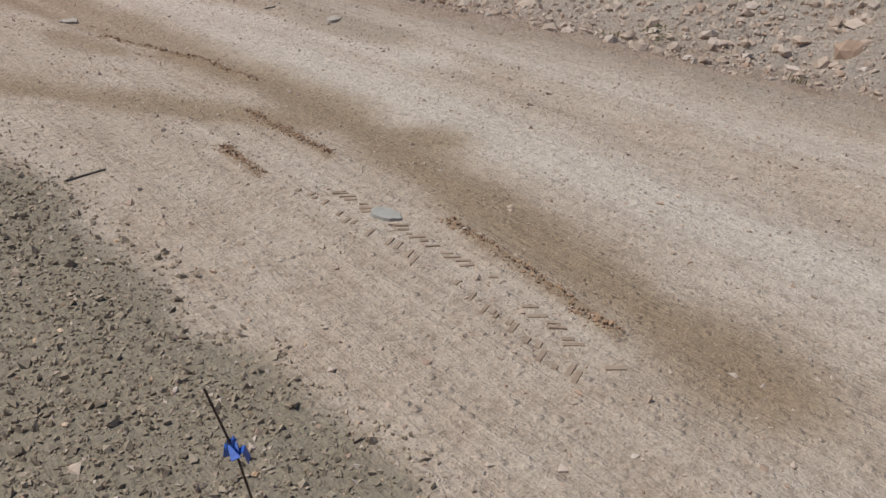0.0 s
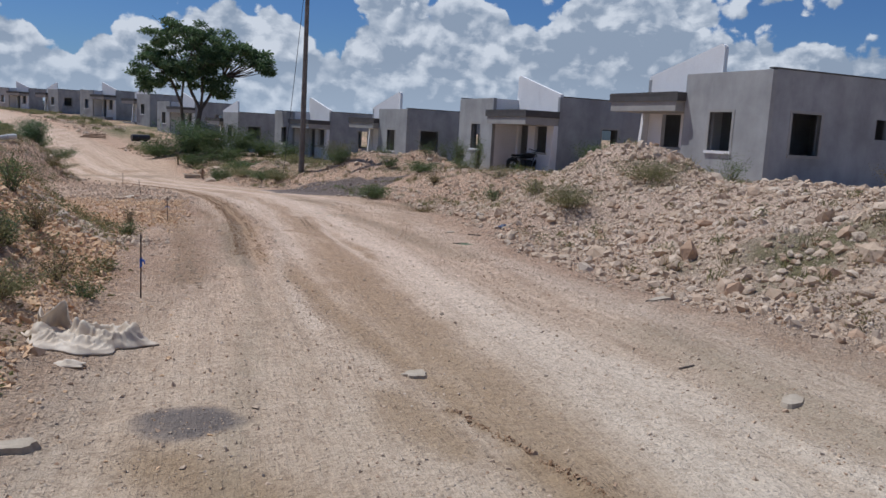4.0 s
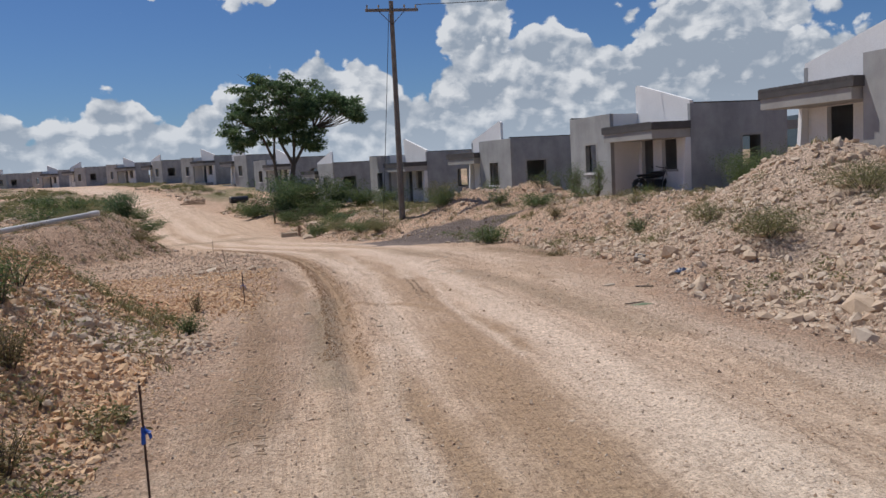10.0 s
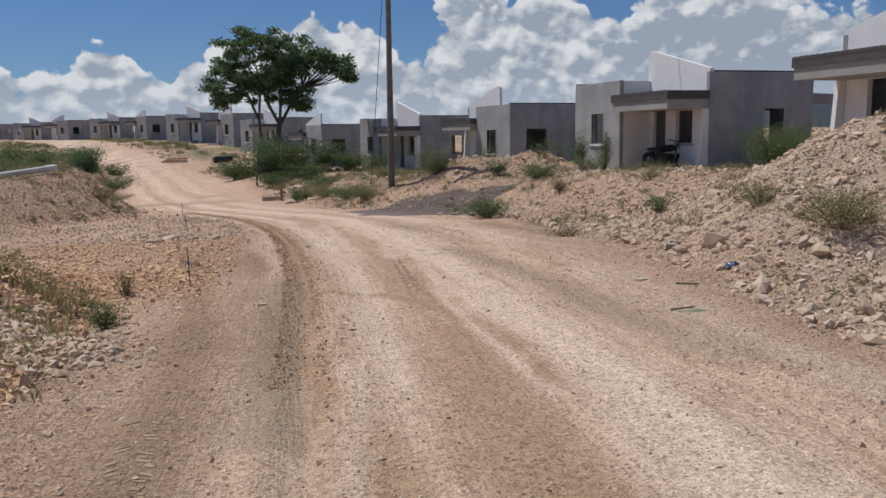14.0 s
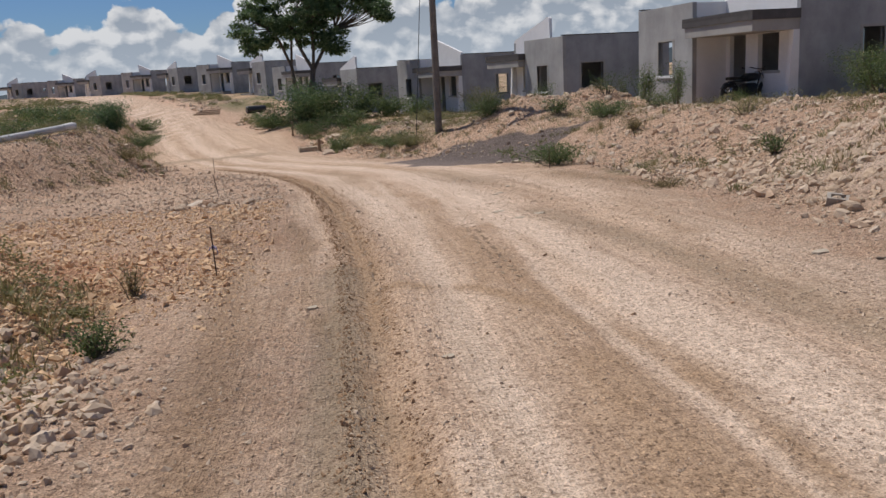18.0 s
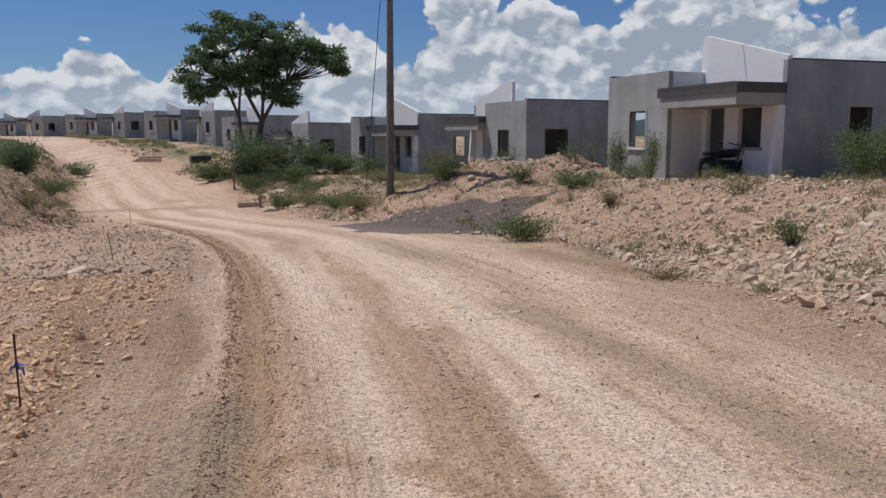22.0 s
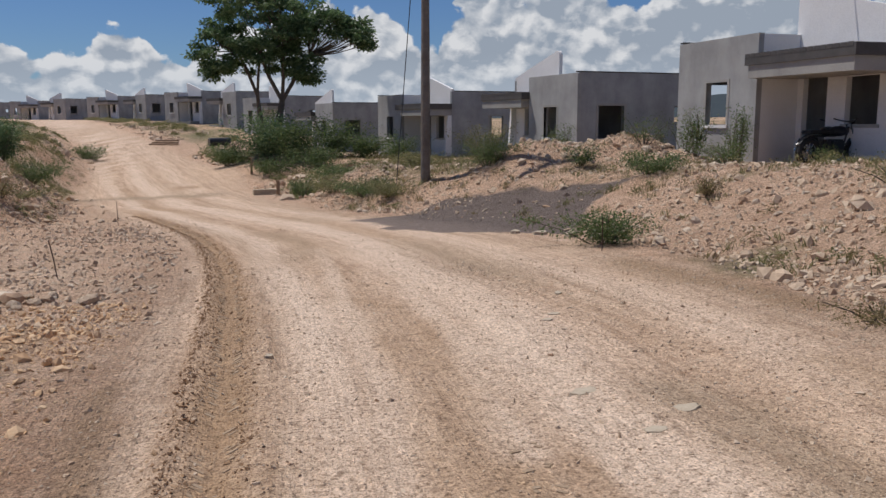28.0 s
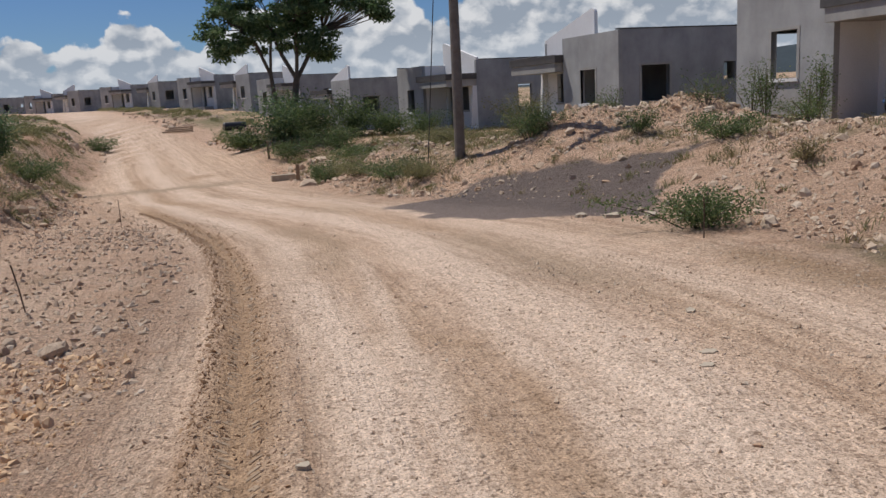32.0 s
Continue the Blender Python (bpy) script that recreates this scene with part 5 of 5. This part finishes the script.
def utility_pole():
    p = thing("utility_pole", "tall weathered wooden utility pole with a crossarm", "utility pole", 6.48, 38.4)
    z0 = p.location.z
    part("post", tube(bmesh.new(), [(0, 0, -.3), (.02, 0, 2.0), (.04, 0, 5.0), (.06, 0, 8.05 - z0)], (.125, .12, .1, .085), 12), M_POLE, p)
    h = 7.69 - z0
    bm = bmesh.new()
    box(bm, (-.97, -.16, h - .05), (1.08, -.06, h + .05))
    part("crossarm", bm, M_POLE, p, "dark timber crossarm")
    for s in (-.9, -.45, .55, 1.0):
        part("insulator", tube(bmesh.new(), [(s, -.11, h + .05), (s, -.11, h + .12), (s, -.11, h + .13), (s, -.11, h + .2)], (.025, .025, .045, .03), 8), M_BLOCK, p)
    for s in (-1, 1):
        part("brace", tube(bmesh.new(), [(.05, -.12, h - .55), (s * .5 + .05, -.11, h - .04)], (.014, .014), 5), M_IRON, p)
    part("stay_wire", wire("stay", (-.05, .0, h - .1), (-.72, .35, -.1), .05, .012), M_WIRE, p, "thin slack cable down the pole")
    part("cable", wire("cable", (1.0, -.11, h + .2), (34, -14, h + 4.5), 1.6, .014, 24), M_WIRE, p, "overhead cable")


utility_pole()


def rebar(x, y, z, h):
    o = part("rebar", tube(bmesh.new(), [(0, 0, -.5), (.01, 0, h * .5), (.02, .01, h)], (.014, .014, .014), 6), M_IRON)
    o.matrix_basis = pose(x, y, z)
    tagged(o, "thin rusty steel rod rising from a flat roof", "rod", "steel rods on roofs")


for x, y, z, h in ((-19.4, 59.0, 3.4, .6), (-18.2, 58.9, 3.4, .7), (-16.9, 58.8, 3.4, .65), (-9.6, 26.2, 3.6, .75), (-9.5, 26.35, 3.6, .85)):
    rebar(x, y, z, h)


def stake(x, y, h, lean=(0, 0), tape=True, r=.007, label="thin rusty steel marker stake with blue tape"):
    s = thing("marker_stake", label if tape else "thin rusty steel marker stake", "stake", x, y, group="marker stakes along the road")
    part("rod", tube(bmesh.new(), [(0, 0, -.1), (lean[0] * .5, lean[1] * .5, h * .5), (lean[0], lean[1], h)], (r, r, r), 6), M_IRON, s)
    if tape:
        bm = bmesh.new()
        q = Vector((lean[0] * .6, lean[1] * .6, h * .62))
        for k in range(3):
            a = rng.uniform(0, 6.28)
            d = Vector((math.cos(a), math.sin(a), -.6 - .4 * k)) * .04
            n = Vector((-math.sin(a), math.cos(a), .3)) * .011
            pts = [q + d * t + Vector((0, 0, .015 * math.sin(9 * t + k))) for t in (0, .35, .7, 1)]
            for u, v in zip(pts, pts[1:]):
                bm.faces.new([bm.verts.new(c) for c in (u - n, u + n, v + n, v - n)])
        bmesh.ops.remove_doubles(bm, verts=bm.verts, dist=.001)
        bmesh.ops.solidify(bm, geom=bm.faces, thickness=.002)
        part("tape", bm, M_BLUE, s, "blue plastic tape")
    return s


stake(.86, 1.43, .53, (-.17, -.03), r=.0032)
stake(.97, 10.96, .62)
stake(1.14, 18.85, .47, (-.01, 0))
stake(-.58, 35.0, .5, tape=False)
stake(7.0, 27.5, .45, tape=False)
stake(.38, 26.7, .42, (-.07, 0), tape=False)


def sack():
    """A torn woven bag, collapsed in folds."""
    cx, cy, turn = .66, 9.0, radians(8)
    s = thing("plastic_sack", "crumpled dirty white woven plastic sack on the soil", "sack", cx, cy)
    n, m = 96, 76
    gu, gv = np.meshgrid(np.linspace(-1, 1, n), np.linspace(-1, 1, m))
    u, v = gu.ravel(), gv.ravel()
    r = np.maximum(np.abs(u), np.abs(v))
    a = np.arctan2(v, u)
    k = r * (1 + .14 * np.sin(3 * a + 1) + .09 * np.sin(5 * a + 2) + .04 * np.sin(11 * a + 2)) / np.maximum(np.hypot(u, v), 1e-6)
    x, y = u * k * .42, v * k * .36
    bend = .05 * vnoise(x, y, .16, 3)
    crease = (1 - np.abs(vnoise(x + bend + .4 * y, y * .5, .1, 41))) ** 5 * .03 + (1 - np.abs(vnoise(x - .6 * y, y + bend, .06, 42))) ** 4 * .022 + (1 - np.abs(vnoise(y + x, x - .3 * y, .035, 43))) ** 4 * .008
    left = np.exp(-((x + .3 - .35 * y + bend) / .055) ** 2) * .10 * smooth(-.36, -.1, -y)
    middle = np.exp(-((y + .16 + .2 * x + bend) / .05) ** 2) * .06
    round_mouth = np.hypot((x - .17) / 1.25, y - .04)
    mouth = np.exp(-((round_mouth - .15 + bend * .6) / .032) ** 2) * (.11 + .04 * np.sin(3 * a + .5)) - .02 * np.exp(-(round_mouth / .1) ** 2)
    tail = np.exp(-((x - .34) / .07) ** 2 - ((y + .05) / .12) ** 2) * .05
    z = (1 - r ** 6) * (.028 + crease + .8 * (np.maximum(left, middle) + mouth + tail)) + .01
    c, d = math.cos(turn), math.sin(turn)
    wx, wy = cx + x * c - y * d, cy + x * d + y * c
    base = surface_z(wx, wy) - s.location.z
    i = (np.arange(m - 1)[:, None] * n + np.arange(n - 1)).ravel()
    me = quick_mesh("cloth", np.stack([wx - cx, wy - cy, base + z], 1), np.stack([i, i + 1, i + n + 1, i + n], 1), True)
    me.materials.append(M_SACK)
    o = new("cloth", me)
    o.parent = s
    mod = o.modifiers.new("thickness", "SOLIDIFY")
    mod.thickness = .006
    # the torn mouth of the bag, standing up in a fold
    k, q = 22, 9
    gu, gv = np.meshgrid(np.linspace(0, 1, k), np.linspace(0, 1, q))
    u, v = gu.ravel(), gv.ravel()
    x = -.36 + .27 * u + .03 * np.sin(9 * u + 2 * v)
    y = .2 + .1 * u + .07 * np.sin(13 * u) + .05 * v * np.cos(7 * u)
    z = .05 + (.16 + .05 * np.sin(11 * u + 1)) * v * np.sin(math.pi * np.clip(u * .9 + .08, 0, 1)) ** .5
    i = (np.arange(q - 1)[:, None] * k + np.arange(k - 1)).ravel()
    me = quick_mesh("torn_mouth", np.stack([x, y, z + surface_z(cx + x, cy + y) - s.location.z], 1), np.stack([i, i + 1, i + k + 1, i + k], 1), True)
    me.materials.append(M_SACK)
    o = new("torn_mouth", me)
    o.parent = s
    mod = o.modifiers.new("thickness", "SOLIDIFY")
    mod.thickness = .005


sack()


def flat_stone(x, y, w, l, t, turn, mat, label, name="flat_stone"):
    bm = bmesh.new()
    n = 17
    rad = [1 + .1 * math.sin(2.1 * k + w * 90) + .07 * math.cos(4.3 * k + l * 50) for k in range(n)]
    top, low = [], []
    for k, q in enumerate(rad):
        a = 6.2832 * k / n
        low.append(bm.verts.new((w * q * math.cos(a), l * q * math.sin(a), -.02)))
        top.append(bm.verts.new((w * q * .86 * math.cos(a), l * q * .86 * math.sin(a), t * (.85 + .15 * math.sin(2 * a)))))
    bm.faces.new(top)
    bm.faces.new(list(reversed(low)))
    for k in range(n):
        j = (k + 1) % n
        bm.faces.new((low[k], low[j], top[j], top[k]))
    o = part(name, bm, mat)
    o.matrix_basis = pose(x, y, float(surface_z(x, y)), 3, -2, turn)
    return tagged(o, label, "stone", "loose flat stones")


M_PALE_STONE = plain("pale_flat_stone", (0.54, 0.455, 0.345), (0.43, 0.35, 0.255), 14.0, 0.9, relief=.006)
flat_stone(2.4, 2.78, .065, .095, .022, 20, plain("grey_beige_stone", (0.46, 0.42, 0.34), (0.38, 0.345, 0.275), 16.0, 0.9, relief=.005), "flat grey-beige stone lying on the road")
for x, y, w, l, t, r in ((2.88, 8.05, .1, .075, .03, 0), (5.2, 7.0, .14, .07, .025, 30), (.5, 7.03, .17, .06, .035, 5), (.3, 6.6, .1, .06, .03, 40),
                         (4.99, 23.6, .06, .035, .012, 0), (5.36, 24.55, .06, .035, .018, 60), (4.48, 21.56, .1, .05, .006, 15), (4.9, 21.2, .13, .05, .006, 15), (4.6, 20.9, .07, .04, .006, 0),
                         (6.3, 17.4, .1, .05, .02, 10), (4.85, 23.35, .05, .03, .01, 0), (2.7, 22.7, .035, .025, .02, 0), (2.78, 15.77, .045, .025, .015, 0), (2.0, 17.3, .05, .03, .02, 20),
                         (6.9, 29.9, .13, .09, .06, 0), (7.3, 29.5, .17, .1, .08, 50), (7.6, 29.2, .1, .08, .06, 10),
                         (6.6, 30.3, .1, .08, .05, 30), (7.45, 28.9, .12, .07, .05, 0), (12.2, 34.0, .2, .14, .15, 0), (6.4, 10.4, .25, .05, .02, 20)):
    flat_stone(x, y, w, l, t, r, M_PALE_STONE, "pale flat stone lying on the ground")


def block():
    b = bmesh.new()
    wall_boxes(b, 0, 0, .2, 0, .4, 0, .15, [(.04, .18, .03, .12), (.22, .36, .03, .12)])
    o = part("concrete_block", b, M_BLOCK)
    o.matrix_basis = pose(7.35, 18.85, float(surface_z(7.35, 18.85)) + .1, -90 + 16, 6, -35)
    tagged(o, "hollow grey concrete block lying against rubble", "concrete block")


block()


def pipe():
    a, b = Vector((-6.9, 32.4, .0)), Vector((-4.1, 34.95, .0))
    a.z, b.z = float(surface_z(a.x, a.y)) + .09, float(surface_z(b.x, b.y)) + .25
    p = tagged(new("drain_pipe"), "white plastic drain pipe lying on a soil bank", "pipe")
    bm = bmesh.new()
    d = (b - a).normalized()
    u = d.orthogonal().normalized()
    w = d.cross(u)
    rings = []
    for q, r in ((a, .085), (b, .085), (b - d * .0, .075), (b - d * .4, .075)):
        rings.append([bm.verts.new(q + (u * math.cos(6.2832 * k / 20) + w * math.sin(6.2832 * k / 20)) * r) for k in range(20)])
    for s, t in zip(rings, rings[1:]):
        for k in range(20):
            bm.faces.new((s[k], s[(k + 1) % 20], t[(k + 1) % 20], t[k])).smooth = True
    part("tube", bm, M_PVC, p)
    bm = tube(bmesh.new(), [b - d * .35, b - d * .34, b - d * .06, b - d * .05], (.086, .097, .097, .086), 20)
    part("socket", bm, M_PVC, p)


pipe()


def plank(x, y, l, w, t, turn, lift=.0, name="timber_plank", label="short rough timber plank beside the road", mat=None):
    bm = bmesh.new()
    box(bm, (-l / 2, -w / 2, 0), (l / 2, w / 2, t))
    bmesh.ops.bevel(bm, geom=list(bm.edges), offset=.008, segments=1, affect="EDGES")
    o = part(name, bm, mat or M_TIMBER)
    o.matrix_basis = pose(x, y, float(surface_z(x, y)) + lift, 0, 0, turn)
    return tagged(o, label, "plank", "timber planks by the road")


for k in range(3):
    plank(-5.3 + .1 * k, 76.5 + .16 * k, 2.0 - .2 * k, .18, .09, 3 * k, .1 * k, label="stacked rough timber planks beside the road")
plank(2.1, 47.3, .8, .22, .2, 12, label="pale kerb stone lying at the road edge", name="kerb_stone", mat=M_PALE_STONE)
plank(2.6, 47.0, .12, .12, .55, 0, label="short timber post at the road edge", name="timber_post")
plank(1.4, 54.5, .1, .1, .75, 0, label="short timber post at the road edge", name="timber_post")
plank(5.92, 15.75, .28, .02, .014, 8, label="short dark stick lying on the road", name="stick", mat=M_BARK)
plank(6.6, 16.9, .25, .025, .02, -30, label="short dark stick lying on the road", name="stick", mat=M_BARK)
plank(5.0, 7.9, .2, .02, .015, 20, label="short dark stick lying on the road", name="stick", mat=M_BARK)
plank(1.45, 4.1, .24, .01, .008, 12, label="short dark stick lying on the road", name="stick", mat=M_BARK)


def drum(x, y):
    o = part("pipe_length", tube(bmesh.new(), [(-.75, 0, .3), (-.7, 0, .3), (.7, 0, .3), (.75, 0, .3)], (.28, .3, .3, .28), 18), M_BLACK)
    o.matrix_basis = pose(x, y, float(surface_z(x, y)), 0, 0, 20)
    tagged(o, "short length of black plastic pipe under bushes", "pipe")


drum(-1.6, 77.0)


def crumple(x, y, w, l, h, mat, name, label, category, seed):
    n = 14
    gu, gv = np.meshgrid(np.linspace(-1, 1, n), np.linspace(-1, 1, n))
    u, v = gu.ravel(), gv.ravel()
    r = np.clip(np.hypot(u, v), 0, 1)
    px, py = u * w * (1 + .2 * vnoise(u, v, .5, seed)), v * l * (1 + .2 * vnoise(v, u, .5, seed + 1))
    z = h * (1 - r ** 2) * (.45 + .55 * np.abs(vnoise(u, v, .35, seed + 2))) - .004
    i = (np.arange(n - 1)[:, None] * n + np.arange(n - 1)).ravel()
    me = quick_mesh(name, np.stack([px, py, z], 1), np.stack([i, i + 1, i + n + 1, i + n], 1), True)
    me.materials.append(mat)
    o = new(name, me)
    mod = o.modifiers.new("thickness", "SOLIDIFY")
    mod.thickness = .004
    o.matrix_basis = pose(x, y, float(surface_z(x, y)) + .005)
    tagged(o, label, category)


crumple(7.25, 17.05, .1, .07, .07, plain("dark_blue_plastic", (0.03, 0.05, 0.11), rough=.35), "plastic_bag", "crumpled dark blue plastic bag beside rubble", "bag", 3)
crumple(5.97, 15.6, .13, .05, .03, plain("green_card", (0.22, 0.27, 0.15), rough=.7), "flattened_carton", "flattened green scrap lying on the road", "litter", 5)
crumple(.17, 25.5, .2, .14, .09, M_SACK, "plastic_scrap", "scrap of white plastic among stones", "litter", 8)
crumple(.62, 8.35, .11, .05, .05, M_SACK, "plastic_scrap", "scrap of white plastic beside a sack", "litter", 11)


def motorbike(x, y, turn, z):
    b = thing("motorbike", "parked black motorbike before a house porch", "motorbike", x, y, z, turn, "parked motorbikes")
    for wx in (-.62, .62):
        bm = bmesh.new()
        t = bmesh.new()
        for i in range(24):
            for j in range(8):
                a, c = 6.2832 * i / 24, 6.2832 * j / 8
                t.verts.new((wx + (.25 + .055 * math.cos(c)) * math.cos(a), .055 * math.sin(c), .305 + (.25 + .055 * math.cos(c)) * math.sin(a)))
        t.verts.ensure_lookup_table()
        for i in range(24):
            for j in range(8):
                k = [((i + p) % 24) * 8 + (j + q) % 8 for p, q in ((0, 0), (1, 0), (1, 1), (0, 1))]
                t.faces.new([t.verts[q] for q in k])
        bm.free()
        wheel = part("wheel", t, M_RUBBER, b, "black tyre")
        rim = tube(bmesh.new(), [(wx, -.03, .305), (wx, .03, .305)], (.06, .06), 12)
        for k in range(6):
            a = math.pi * k / 6
            dx, dz = .2 * math.cos(a), .2 * math.sin(a)
            tube(rim, [(wx - dx, 0, .305 - dz), (wx + dx, 0, .305 + dz)], (.01, .01), 4)
        part("rim", rim, M_CHROME, wheel)
    part("fork", tube(tube(bmesh.new(), [(.62, .07, .305), (.4, .07, .92)], (.022, .022), 6), [(.62, -.07, .305), (.4, -.07, .92)], (.022, .022), 6), M_CHROME, b)
    part("handlebar", tube(bmesh.new(), [(.28, .36, 1.04), (.38, .2, .99), (.4, 0, .97), (.38, -.2, .99), (.28, -.36, 1.04)], (.016,) * 5, 6), M_BLACK, b)
    bm = bmesh.new()
    bmesh.ops.create_uvsphere(bm, u_segments=14, v_segments=9, radius=1)
    bmesh.ops.transform(bm, matrix=Matrix.LocRotScale((.13, 0, .76), None, (.27, .13, .12)), verts=bm.verts)
    part("tank", bm, M_BLACK, b)
    bm = bmesh.new()
    box(bm, (-.68, -.12, .7), (-.02, .12, .79))
    bmesh.ops.bevel(bm, geom=list(bm.edges), offset=.035, segments=2, affect="EDGES")
    part("seat", bm, M_RUBBER, b)
    bm = bmesh.new()
    box(bm, (-.12, -.12, .24), (.25, .12, .58))
    bmesh.ops.bevel(bm, geom=list(bm.edges), offset=.04, segments=2, affect="EDGES")
    part("engine", bm, M_BLACK, b)
    part("frame", tube(bmesh.new(), [(.4, 0, .85), (.05, 0, .65), (-.5, 0, .66), (-.62, 0, .32), (-.1, 0, .28), (.25, 0, .3), (.4, 0, .85)], (.022,) * 7, 6), M_BLACK, b)
    part("exhaust", tube(bmesh.new(), [(.2, .14, .3), (-.3, .16, .26), (-.75, .16, .36)], (.025, .03, .045), 8), M_CHROME, b)
    part("headlight", tube(bmesh.new(), [(.42, 0, .88), (.52, 0, .88), (.54, 0, .88)], (.06, .085, .07), 12), M_CHROME, b)
    for wx, s in ((.62, .3), (-.62, .32)):
        part("mudguard", tube(bmesh.new(), [(wx + s * math.cos(a), 0, .305 + (s + .03) * math.sin(a)) for a in (.5, 1.0, 1.6, 2.2, 2.7)], (.03,) * 5, 6), M_BLACK, b)
    part("side_stand", tube(bmesh.new(), [(-.05, .1, .28), (-.12, .24, .0)], (.012, .012), 5), M_IRON, b)


motorbike(15.3, 34.45, 16, float(surface_z(15.3, 34.45)))
motorbike(15.1, 33.85, 4, float(surface_z(15.1, 33.85)))


# ---- far hills ----
def hills():
    n = 90
    a = np.linspace(radians(-75), radians(75), n)
    d = 1700 + 250 * np.sin(a * 5)
    h = 18 + 62 * smooth(radians(12), radians(34), a) * (.7 + .3 * np.sin(a * 17 + 1) * np.sin(a * 7)) + 6 * np.sin(a * 41)
    lo = np.stack([d * np.sin(a), d * np.cos(a), np.full(n, -10.0)], 1)
    hi = np.stack([(d + 300) * np.sin(a), (d + 300) * np.cos(a), h], 1)
    bk = np.stack([(d + 700) * np.sin(a), (d + 700) * np.cos(a), np.full(n, -10.0)], 1)
    v = np.concatenate([lo, hi, bk])
    i = np.arange(n - 1)
    f = np.concatenate([np.stack([i, i + 1, i + n + 1, i + n], 1), np.stack([i + n, i + n + 1, i + 2 * n + 1, i + 2 * n], 1)])
    me = quick_mesh("hills", v, f, True)
    me.materials.append(M_HILL)
    tagged(new("backdrop", me), "low dark wooded hills on the horizon", "hills", kind="structure")


hills()
